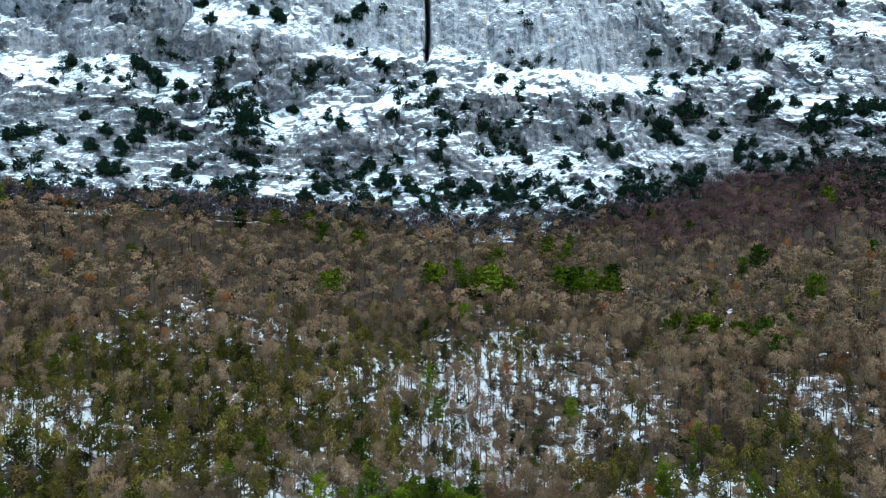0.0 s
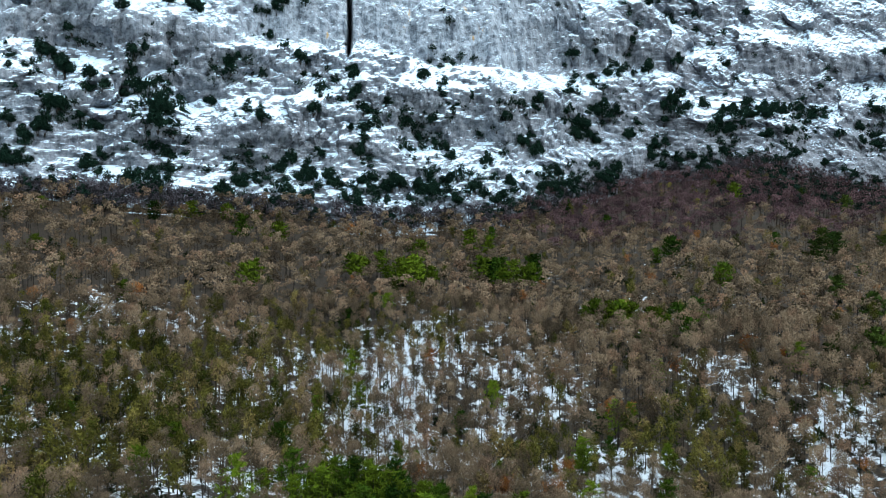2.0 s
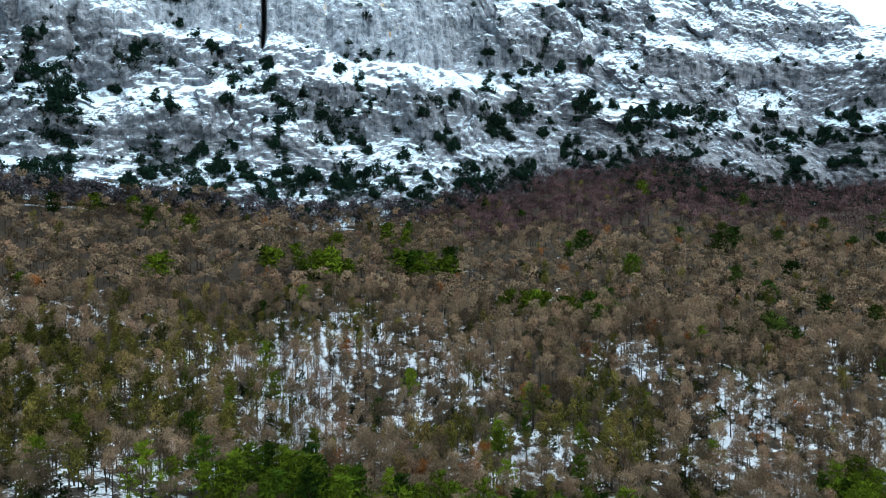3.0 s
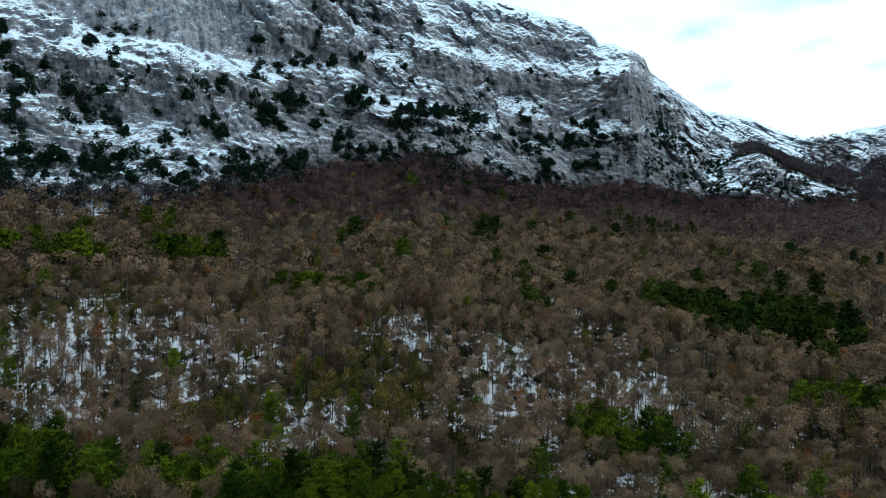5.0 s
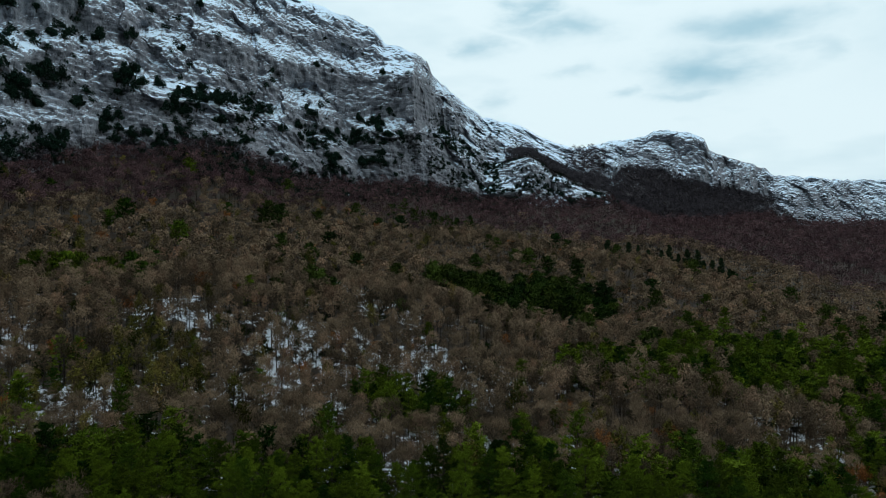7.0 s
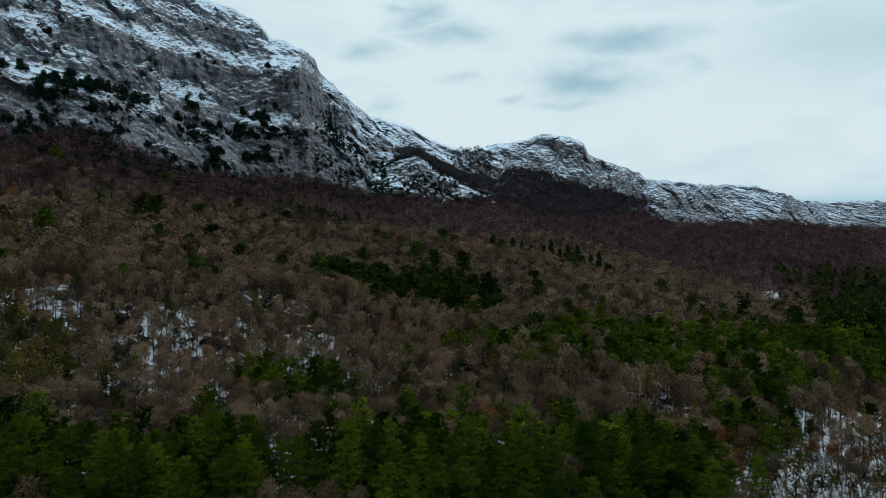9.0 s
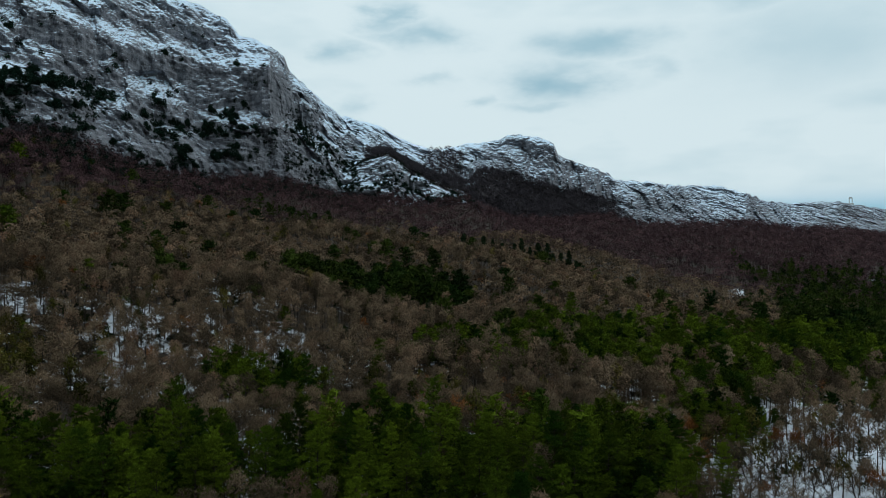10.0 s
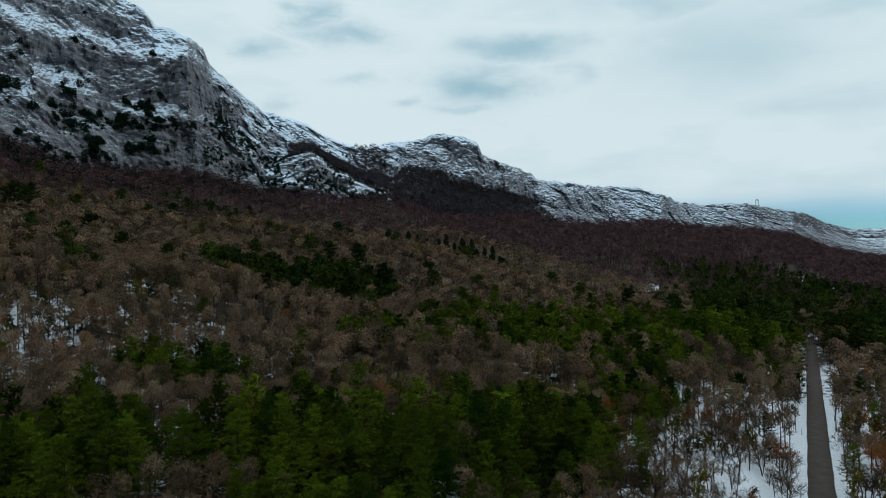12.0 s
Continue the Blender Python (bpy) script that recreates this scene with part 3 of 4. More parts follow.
def road():
    xs = np.arange(-120, 440, 3.0)
    yc = road_y(xs)
    offs = np.array([-ROAD_HALF - 0.1, -ROAD_HALF, 0.0, ROAD_HALF, ROAD_HALF + 0.1])
    drop = np.array([-0.25, 0.06, 0.10, 0.06, -0.25])
    wob = 0.12 * vnoise(xs / 4.0, 0.0, 0.0, 81)
    x = np.repeat(xs[None], 5, 0)
    y = yc[None] + offs[:, None] + np.sign(offs)[:, None] * wob[None]
    z = (-0.0015 * np.abs(xs))[None] + drop[:, None] + 0.02
    ob = new("road", mesh_of("road", np.stack([x, y, z], -1).reshape(-1, 3), ring_sheet(xs, offs), ROAD, True))
    tagged(ob, "narrow straight asphalt road cleared of snow", "road", kind="structure")


road()


# ---- trees ----
def spikes(p0, p1, width, rng, sides=3):
    """Tapered twigs from p0 to p1 (n, 3): three-sided, pointed."""
    d = p1 - p0
    d = d / np.maximum(np.linalg.norm(d, axis=1, keepdims=True), 1e-6)
    u = np.cross(d, rng.normal(size=d.shape))
    u /= np.maximum(np.linalg.norm(u, axis=1, keepdims=True), 1e-6)
    v = np.cross(d, u)
    n = len(p0)
    w = np.broadcast_to(np.asarray(width, float), (n,))[:, None]
    ring = [p0 + w * (math.cos(k * math.tau / sides) * u + math.sin(k * math.tau / sides) * v) for k in range(sides)]
    verts = np.stack(ring + [p1], 1).reshape(-1, 3)
    base = np.arange(n)[:, None] * (sides + 1)
    faces = np.concatenate([np.concatenate([base + k, base + (k + 1) % sides, base + sides], 1) for k in range(sides)], 0)
    return verts, faces


def join(*parts):
    verts, faces, n = [], [], 0
    for v, f in parts:
        verts.append(v)
        faces.append(f + n)
        n += len(v)
    return np.concatenate(verts), np.concatenate(faces)


def blades(p0, p1, width, rng, face=None):
    """Fine twigs, leaves or needles: one narrow triangle each; face: the way that their flat sides look."""
    side = np.cross(p1 - p0, rng.normal(size=p0.shape) if face is None else face)
    side /= np.maximum(np.linalg.norm(side, axis=1, keepdims=True), 1e-6)
    w = np.broadcast_to(np.asarray(width, float), (len(p0),))[:, None] * 0.5
    verts = np.stack([p0 - side * w, p0 + side * w, p1], 1).reshape(-1, 3)
    return verts, np.arange(len(p0) * 3).reshape(-1, 3)


def tubes(p0, p1, r0, r1, sides=4):
    """Tapered pieces of a limb from p0 to p1."""
    d = p1 - p0
    d = d / np.maximum(np.linalg.norm(d, axis=1, keepdims=True), 1e-6)
    u = np.cross(d, np.array([[0.31, 0.95, 0.07]]))
    u /= np.maximum(np.linalg.norm(u, axis=1, keepdims=True), 1e-6)
    v = np.cross(d, u)
    n = len(p0)
    w0, w1 = (np.broadcast_to(np.asarray(w, float), (n,))[:, None] for w in (r0, r1))
    turn = [math.cos(k * math.tau / sides) * u + math.sin(k * math.tau / sides) * v for k in range(sides)]
    verts = np.stack([p0 + w0 * q for q in turn] + [p1 + w1 * q for q in turn], 1).reshape(-1, 3)
    base = np.arange(n)[:, None] * (2 * sides)
    faces = []
    for k in range(sides):
        a_, b_ = base + k, base + (k + 1) % sides
        faces += [np.concatenate([a_, b_, b_ + sides], 1), np.concatenate([a_, b_ + sides, a_ + sides], 1)]
    return verts, np.concatenate(faces, 0)


def unit(v):
    return v / np.maximum(np.linalg.norm(v, axis=-1, keepdims=True), 1e-6)


def grow(rng, start, way, length, r0, r1, steps_, bend, lift):
    """Wandering limbs: returns the tube pieces and the points along them (n, steps + 1, 3)."""
    pts = [start]
    p, w = start, way
    for _ in range(steps_):
        w = unit(w + rng.normal(0, bend, w.shape) + np.array([0, 0, lift]))
        p = p + w * (length / steps_)[:, None]
        pts.append(p)
    pts = np.stack(pts, 1)
    pieces = []
    for k in range(steps_):
        f0, f1 = k / steps_, (k + 1) / steps_
        pieces.append(tubes(pts[:, k], pts[:, k + 1], r0 + (r1 - r0) * f0, r0 + (r1 - r0) * f1))
    return pieces, pts


def along(rng, pts, n, lo):
    """n random places on each limb of grow(), with the limb's direction there."""
    m, k = pts.shape[0], pts.shape[1] - 1
    t = rng.uniform(lo, 0.999, (m, n)) * k
    i = np.floor(t).astype(int)
    f = (t - i)[..., None]
    rows = np.arange(m)[:, None]
    a_, b_ = pts[rows, i], pts[rows, i + 1]
    return (a_ + (b_ - a_) * f).reshape(-1, 3), unit(b_ - a_).reshape(-1, 3)


def old_oak(rng, tall, leaf=0):
    """A leafless oak seen from near: (wood, crown), the wood forked three times, the crown its twigs."""
    one = lambda v: np.array([v], float)
    wood, trunk = grow(rng, np.zeros((1, 3)), unit(one([rng.normal(0, 0.12), rng.normal(0, 0.12), 1])), one(tall * 0.62),
                       0.020 * tall, 0.008 * tall, 5, 0.12, 0.1)
    p, w = along(rng, trunk, 11, 0.35)
    out = unit(rng.normal(0, 1, p.shape) * np.array([1, 1, 0.25]))
    limb, pts = grow(rng, p, unit(w * 0.6 + out), tall * rng.uniform(0.28, 0.46, len(p)), 0.0085 * tall, 0.003 * tall, 4, 0.22, 0.16)
    wood += limb
    p2, w2 = along(rng, pts, 5, 0.3)
    sub, pts2 = grow(rng, p2, unit(w2 + rng.normal(0, 0.7, p2.shape)), tall * rng.uniform(0.10, 0.2, len(p2)), 0.0035 * tall, 0.0014 * tall, 2, 0.25, 0.12)
    wood += sub
    p3, w3 = along(rng, pts2, 7, 0.2)
    way = unit(w3 * 0.8 + rng.normal(0, 0.6, p3.shape) + np.array([0, 0, 0.3]))
    ln = tall * rng.uniform(0.05, 0.11, (len(p3), 1))
    crown = [spikes(p3, p3 + way * ln, 0.016, rng)]
    p4 = np.repeat(p3 + way * ln * rng.uniform(0.3, 0.9, (len(p3), 1)), 3, 0)
    w4 = unit(np.repeat(way, 3, 0) + rng.normal(0, 0.6, (len(p4), 3)))
    crown.append(blades(p4, p4 + w4 * tall * rng.uniform(0.025, 0.06, (len(p4), 1)), 0.035, rng))
    if leaf:
        c = p3[rng.integers(0, len(p3), leaf)] + rng.normal(0, 0.35, (leaf, 3))
        crown.append(blades(c, c + rng.normal(0, 0.14, (leaf, 3)), 0.2, rng))
    return join(*wood), join(*crown)


def bare_tree(rng, tall, twigs=150, forks=7, twig_w=0.12, leaf=0, slim=1.0, deep=0.30):
    """A leafless broadleaf farther off: (wood, crown), the crown a haze of twigs."""
    lean = rng.normal(0, 0.03, 2) * tall
    top = np.array([lean[0], lean[1], tall * 0.86])
    wood = [spikes(np.zeros((1, 3)), top[None], 0.017 * tall, rng, 4)]
    q = rng.uniform(0.35, 0.85, forks)
    ang = np.arange(forks) * 2.4 + rng.uniform(0, 0.8, forks)
    start = top[None] * q[:, None]
    out = tall * slim * 0.24 * rng.uniform(0.6, 1.2, forks)
    end = start + np.stack([np.cos(ang) * out, np.sin(ang) * out, tall * rng.uniform(0.14, 0.28, forks)], 1)
    wood.append(spikes(start, end, 0.006 * tall, rng))
    # the twigs stand in a few rounded lobes, their sprays flat to the lobe's outside
    n_lobe = forks + 2
    la = rng.uniform(0, math.tau, n_lobe)
    lr = 0.15 * slim * tall * rng.uniform(0.5, 1.0, n_lobe)
    lz = tall * (0.97 - deep * (0.35 + 0.95 * np.linspace(0, 1, n_lobe) ** 1.3))
    lr[0], lz[0] = 0.03 * tall, tall * (0.97 - deep * 0.35)
    lobe = np.stack([np.cos(la) * lr + lean[0], np.sin(la) * lr + lean[1], lz], 1)
    u = unit(rng.normal(size=(twigs, 3)) + np.array([0, 0, 0.35]))
    pick = rng.integers(0, n_lobe, twigs)
    size = (tall * rng.uniform(0.85, 1.15, n_lobe))[pick][:, None] * np.array([0.13 * slim, 0.13 * slim, deep * 0.36])
    c = lobe[pick] + u * rng.uniform(0.55, 1.05, (twigs, 1)) * size
    way = unit(0.6 * u + rng.normal(0, 0.55, (twigs, 3)) + np.array([0, 0, 0.3]))
    face = unit(u + rng.normal(0, 0.24 if twig_w < 0.3 else 0.13, (twigs, 3)) + np.array([0, 0, 0.3]))
    ln = tall * rng.uniform(0.04, 0.085, (twigs, 1))
    crown = [blades(c - way * ln * 0.5, c + way * ln * 0.5, twig_w * 1.3, rng, face)]
    if leaf:
        p = c[rng.integers(0, twigs, leaf)] + rng.normal(0, 0.3, (leaf, 3))
        crown.append(blades(p, p + rng.normal(0, 0.3, (leaf, 3)), 0.3, rng))
    return join(*wood), join(*crown)


def pine(rng, tall, whorls=9, arms=5, tufts=5, needles=12, needle=0.5, wide=0.30, low=0.25, flat=0.7, thick=0.16):
    """A pine: (wood, crown). Brushes of needles along whorled branches, in tiers."""
    wood = [spikes(np.zeros((1, 3)), np.array([[0.02 * tall, 0, tall * 0.98]]), 0.016 * tall, rng, 5)]
    n = whorls * arms
    q = np.repeat(np.linspace(low, 0.95, whorls), arms) + rng.normal(0, 0.03, n)
    ang = np.tile(np.arange(arms) * math.tau / arms, whorls) + np.repeat(rng.uniform(0, 6, whorls), arms) + rng.normal(0, 0.25, n)
    s = np.clip((q - low) / (1 - low), 0, 1)
    reach = tall * wide * (np.clip(1 - s, 0, 1) ** flat * (0.55 + 0.45 * smooth(s, -0.1, 0.25))) * rng.uniform(0.6, 1.15, n) + 0.3
    start = np.stack([0.02 * tall * q, 0 * q, tall * q], 1)
    end = start + np.stack([np.cos(ang) * reach, np.sin(ang) * reach, reach * (0.02 + 0.55 * s ** 1.5) + rng.normal(0, 0.1, n)], 1)
    wood.append(spikes(start, end, 0.004 * tall, rng))
    t = np.tile(np.linspace(0.3, 1.0, tufts), n)[:, None]
    idx = np.repeat(np.arange(n), tufts)
    side = np.stack([-np.sin(ang), np.cos(ang), 0 * ang], 1)[idx]
    c = start[idx] + (end - start)[idx] * t + side * rng.normal(0, 0.20, (n * tufts, 1)) * reach[idx][:, None] * t
    c = c + rng.normal(0, 0.10, c.shape)
    c = np.concatenate([c, np.array([[0.02 * tall, 0, tall * 0.98], [0.02 * tall, 0, tall * 0.93]])])
    idx2 = np.repeat(np.arange(len(c)), needles)
    radial = unit(c * np.array([1, 1, 0]) + 1e-4)
    way = unit(rng.normal(0, 0.75, (len(idx2), 3)) + np.array([0, 0, 0.55]) + 0.6 * radial[idx2])
    ln = needle * rng.uniform(0.6, 1.3, (len(idx2), 1))
    at = c[idx2] + rng.normal(0, needle * 0.35, (len(idx2), 3)) * np.array([1, 1, 0.5])
    face = unit(rng.normal(0, 0.45, (len(idx2), 3)) + np.array([0, 0, 0.8]) + 0.6 * radial[idx2])
    return join(*wood), blades(at - way * ln * 0.3, at + way * ln, needle * thick * 2, rng, face)


def bush(rng, wide, tall, clumps=70, needles=9, leaf=0.6):
    """A dense evergreen shrub or small tree: (wood, crown)."""
    u = unit(rng.normal(size=(clumps, 3)))
    lobes = np.array([[0, 0, 0.42], [0.28, 0.1, 0.34], [-0.27, 0.2, 0.38], [0.05, -0.28, 0.5], [-0.08, -0.05, 0.72]])
    c = u * rng.uniform(0.4, 1.0, (clumps, 1)) * np.array([0.27, 0.27, 0.25]) + lobes[rng.integers(0, 5, clumps)]
    c *= np.array([wide, wide, tall])
    idx = np.repeat(np.arange(clumps), needles)
    way = unit(rng.normal(0, 0.8, (len(idx), 3)) + 0.4 * u[idx] + np.array([0, 0, 0.3]))
    at = c[idx] + rng.normal(0, leaf * 0.5, (len(idx), 3))
    crown = blades(at - way * leaf * 0.4, at + way * leaf * rng.uniform(0.5, 1.2, (len(idx), 1)), leaf * 0.75, rng, u[idx] + rng.normal(0, 0.4, (len(idx), 3)))
    ends = lobes[1:] * np.array([wide, wide, tall])
    return spikes(np.zeros((4, 3)) - np.array([0, 0, 0.8]), ends, 0.035 * wide, rng), crown


def tree_thing(name, label, category, shape, wood_mat, crown_mat, group):
    """An Empty with its trunk and crown, to be copied."""
    (wv, wf), (cv, cf) = shape
    top = new(name)
    tagged(top, label, category, group)
    for part_name, v, f, mat in (("trunk", wv, wf, wood_mat), ("crown", cv, cf, crown_mat)):
        ob = new(part_name, mesh_of(part_name, v, f, mat))
        ob.parent = top
    return top


def spread(templates, xs, ys, zs, scale, rng, tilt=0.0):
    """Many trees as arrays: each template's verts turned, scaled and set at the places given."""
    verts, faces, tones, n = [], [], [], 0
    pick = rng.integers(0, len(templates), len(xs))
    for k, (v, f) in enumerate(templates):
        sel = np.nonzero(pick == k)[0]
        if not len(sel):
            continue
        th = rng.uniform(0, math.tau, len(sel))
        c, s_ = np.cos(th)[:, None], np.sin(th)[:, None]
        sc = scale[sel][:, None]
        px = (v[None, :, 0] * c - v[None, :, 1] * s_) * sc + xs[sel][:, None]
        py = (v[None, :, 0] * s_ + v[None, :, 1] * c) * sc + ys[sel][:, None]
        pz = v[None, :, 2] * sc * rng.uniform(0.88, 1.15, (len(sel), 1)) + zs[sel][:, None]
        verts.append(np.stack([px, py, pz], -1).reshape(-1, 3))
        faces.append((f[None] + (np.arange(len(sel)) * len(v))[:, None, None]).reshape(-1, f.shape[1]) + n)
        tones.append(np.repeat(rng.uniform(0, 1, len(sel)), len(v)))
        n += len(sel) * len(v)
    return np.concatenate(verts), np.concatenate(faces), np.concatenate(tones)


def stuff(name, label, category, parts):
    """A wood of uncounted trees: an Empty with one mesh for the trunks and one for the crowns."""
    top = new(name)
    tagged(top, label, category, kind="stuff")
    for part_name, (v, f, tone), mat in parts:
        ob = new(part_name, mesh_of(part_name, v, f, mat, tone=tone))
        ob.parent = top
        tagged(ob, kind="stuff")
    return top


def jittered(cell, rng, az0, az1, r0, r1):
    """Jittered grid places within a sector."""
    g = np.arange(-r1, r1, cell)
    gx, gy = np.meshgrid(g, g)
    x = (gx + rng.uniform(-0.46, 0.46, gx.shape) * cell).ravel()
    y = (gy + rng.uniform(-0.46, 0.46, gy.shape) * cell).ravel()
    az, r = polar(x, y)
    keep = (az > az0) & (az < az1) & (r > r0) & (r < r1)
    return x[keep], y[keep], az[keep], r[keep]


def off_road(x, y, room):
    return (np.abs(y - road_y(x)) > room) | (x > 440) | (x < -120)


def beech(az, r, x, y):
    """How far the oaks give way to beeches, below the cliff."""
    line = np.interp(az, [-40, 8, 16, 22, 30, 40, 50, 100], [420, 350, 310, 330, 365, 430, 490, 540])
    return smooth(r + 30 * vnoise(x / 60, y / 60, 0.0, 97), line, line + 95) * smooth(az, 0, 16)


def woods():
    rng = np.random.default_rng(7)
    # kinds of tree, near (rich) and far (plain)
    oak_n = [old_oak(rng, h) for h in (5.5, 6.5, 7.5, 8.0, 7.0, 6.0)]
    rus_n = [old_oak(rng, h, leaf=1300) for h in (6.5, 7.5)]
    pin_n = [pine(rng, h, 12, 5, 6, 28, 0.33, wide=w, thick=0.075) for h, w in ((9.0, 0.31), (10.0, 0.28), (11.0, 0.27), (12.0, 0.28), (10.5, 0.31))]
    oak_f = [bare_tree(rng, h, 110, 4, 0.50, slim=q, deep=0.28) for h, q in ((9.0, 1.35), (10.0, 1.4), (9.5, 1.2), (9.0, 1.5), (10.5, 1.3), (9.8, 1.4))]
    oak_q = [bare_tree(rng, h, 620, 9, 0.075, slim=q, deep=0.31) for h, q in ((8.0, 1.0), (9.0, 0.9), (9.5, 1.05), (8.5, 1.15))]
    oak_m = [bare_tree(rng, h, 300, 6, 0.15, slim=q, deep=0.29) for h, q in ((9.3, 0.85), (10.2, 0.78), (10.8, 0.9), (9.8, 1.0), (11.3, 0.78), (9.6, 0.92))]
    ivy_f = [bare_tree(rng, h, 220, 6, 0.25, slim=0.85, deep=0.38) for h in (9.5, 10.5, 9.0)]
    rus_f = [bare_tree(rng, h, 140, 6, 0.16, leaf=200) for h in (8.5, 9.5)]
    bee_f = [bare_tree(rng, h, 95, 5, 0.52, slim=1.4, deep=0.27) for h in (9.5, 10.5, 11.0, 10.0)]
    pin_f = [pine(rng, h, 8, 4, 3, 7, 0.70, wide=w, thick=0.19) for h, w in ((8.5, 0.36), (9.5, 0.33), (10.0, 0.38))]
    pin_g = [pine(rng, h, 6, 5, 3, 5, 1.0, wide=w, low=0.4, flat=0.45, thick=0.30) for h, w in ((9.5, 0.36), (10.5, 0.33))]

    parts = [jittered(c, rng, -37, 102, r0, r1) for c, r0, r1 in ((3.25, 84, 275), (4.3, 275, 480))]
    x, y, az, r = (np.concatenate(q) for q in zip(*parts))
    rr, _ = knots_at(az)
    foot = rr[:, 6]
    p_pine, p_ivy, p_gap = (inside(q, az, r, x, y) for q in (PINES, IVIES, GAPS))
    u = rng.uniform(0, 1, len(x))
    thin = 0.98 - 0.03 * p_gap - 0.15 * smooth(vnoise(x / 16, y / 16, 0.0, 95), 0.1, 0.7) - 0.30 * smooth(az, 78, 83) * (1 - smooth(r, 230, 280))
    keep = (rng.uniform(0, 1, len(x)) < thin) & (r < foot + 5) & (inside(CLEARINGS, az, r, x, y) < 0.4) & off_road(x, y, 4.3) & (r > np.interp(az, [-37, -5, 15, 40, 102], [138, 132, 104, 84, 84]))
    x, y, az, r, foot, u, p_pine, p_ivy, p_gap = (q[keep] for q in (x, y, az, r, foot, u, p_pine, p_ivy, p_gap))
    z = height(x, y) - 0.15
    bee_line = beech(az, r, x, y)
    kind = np.where(u < np.where(r < 150, 0.92, np.where(r > 260, 0.97, 0.85)) * p_pine + 0.014, 1, 0)
    kind = np.where((kind == 0) & (rng.uniform(0, 1, len(x)) < p_ivy * 0.75 + 0.07), 2, kind)
    kind = np.where((kind == 0) & (rng.uniform(0, 1, len(x)) < bee_line), 3, kind)
    p_rus = inside(RUSSETS, az, r, x, y)
    kind = np.where((kind == 0) & (rng.uniform(0, 1, len(x)) < 0.015 + 0.5 * p_rus), 4, kind)
    size = rng.uniform(0.66, 1.22, len(x)) * (1 - 0.08 * p_gap)
    size = np.where((kind == 1) & (r > 280), size * 1.2, size)
    order = np.argsort(r - 70 * smooth(az, 74, 82))
    near = np.zeros(len(x), bool)
    for k, limit in ((1, 290), (0, 295), (4, 60)):
        sel = order[kind[order] == k][:limit]
        sel = sel[r[sel] < 215]
        near[sel] = True

    sets = {1: ("pine_tree", "green pine tree with a rough bark trunk", "tree", pin_n, BARK, NEEDLE, "pines by the road"),
            0: ("oak_tree", "bare grey-brown oak tree standing in snow", "tree", oak_n, BARK, OAK, "bare oaks by the road"),
            4: ("oak_tree", "oak tree still holding dry russet leaves", "tree", rus_n, BARK, RUSSET, "russet oaks")}
    for k, (name, label, cat, shapes, wood, crown, group) in sets.items():
        protos = [None] * len(shapes)
        for i in np.nonzero(near & (kind == k))[0]:
            j = int(rng.integers(0, len(shapes)))
            s_ = float(size[i])
            m = Matrix.LocRotScale((x[i], y[i], z[i]), Euler((0, 0, rng.uniform(0, 6.28))), (s_, s_, s_ * rng.uniform(0.9, 1.15)))
            if protos[j] is None:
                protos[j] = tree_thing(name, label, cat, shapes[j], wood, crown, group)
                protos[j].matrix_basis = m
            else:
                c = copy_thing(protos[j], m)
                c.scale = m.to_scale()

    def scatter(name, label, shapes, sel, wood, crown):
        """A wood of the places picked by sel."""
        state = rng.integers(0, 1 << 30)
        parts = []
        for part_name, k, mat in (("trunks", 0, wood), ("crowns", 1, crown)):
            r2 = np.random.default_rng(state)
            parts.append((part_name, spread([s_[k] for s_ in shapes], x[sel], y[sel], z[sel], size[sel], r2), mat))
        stuff(name, label, "woodland", parts)

    mid, close = r < 270, r < 178
    scatter("oak_wood", "bare oak wood with fine grey-brown twigs", oak_q, (kind == 0) & ~near & close, BARK, OAK)
    scatter("oak_wood", "dense bare grey-brown oak wood on snowy ground", oak_m, (kind == 0) & ~near & mid & ~close, BARK, OAK)
    scatter("oak_wood", "distant bare grey-brown oak wood", oak_f, (kind == 0) & ~near & ~mid, BARK, OAK)
    scatter("beech_wood", "bare purplish beech wood below the cliff", bee_f, kind == 3, BARK, BEECH)
    scatter("ivy_wood", "bare trees overgrown with olive-green ivy", ivy_f, kind == 2, BARK, IVY)
    scatter("russet_wood", "scattered oaks holding russet leaves", rus_f, (kind == 4) & ~near, BARK, RUSSET)
    scatter("pine_wood", "stand of green pines among bare oaks", pin_f, (kind == 1) & ~near & ((r < 240) | ((r < 350) & (az > 64))), BARK, NEEDLE)
    scatter("pine_wood", "scattered green pines below the cliff", pin_g, (kind == 1) & ~near & (r >= 240) & (az < 32), BARK, NEEDLE)
    scatter("pine_wood", "farther stand of dark green pines", pin_g, (kind == 1) & ~near & (r >= 240) & (az >= 32) & ~((r < 350) & (az > 64)), BARK, BLACK_PINE)

    # evergreen undergrowth between the trunks
    low = [bush(rng, w, h, 9, 6, 0.75) for w, h in ((2.6, 3.2), (3.2, 2.4), (2.0, 3.8))]
    sel = (rng.uniform(0, 1, len(x)) < 0.34 * smooth(vnoise(x / 18, y / 18, 0.0, 141), -0.4, 0.5)) & (r < 330) & off_road(x, y, 9)
    keep = x, y, z
    x, y, z = x + rng.normal(0, 1.3, len(x)), y + rng.normal(0, 1.3, len(x)), z
    scatter("undergrowth", "dark evergreen undergrowth between bare trunks", low, sel, BARK, UNDER)
    x, y, z = keep

    # the far slope and plain
    bee_d = [bare_tree(rng, h, 56, 4, 0.75, slim=1.6, deep=0.27) for h in (10.5, 11.5, 12.0)]
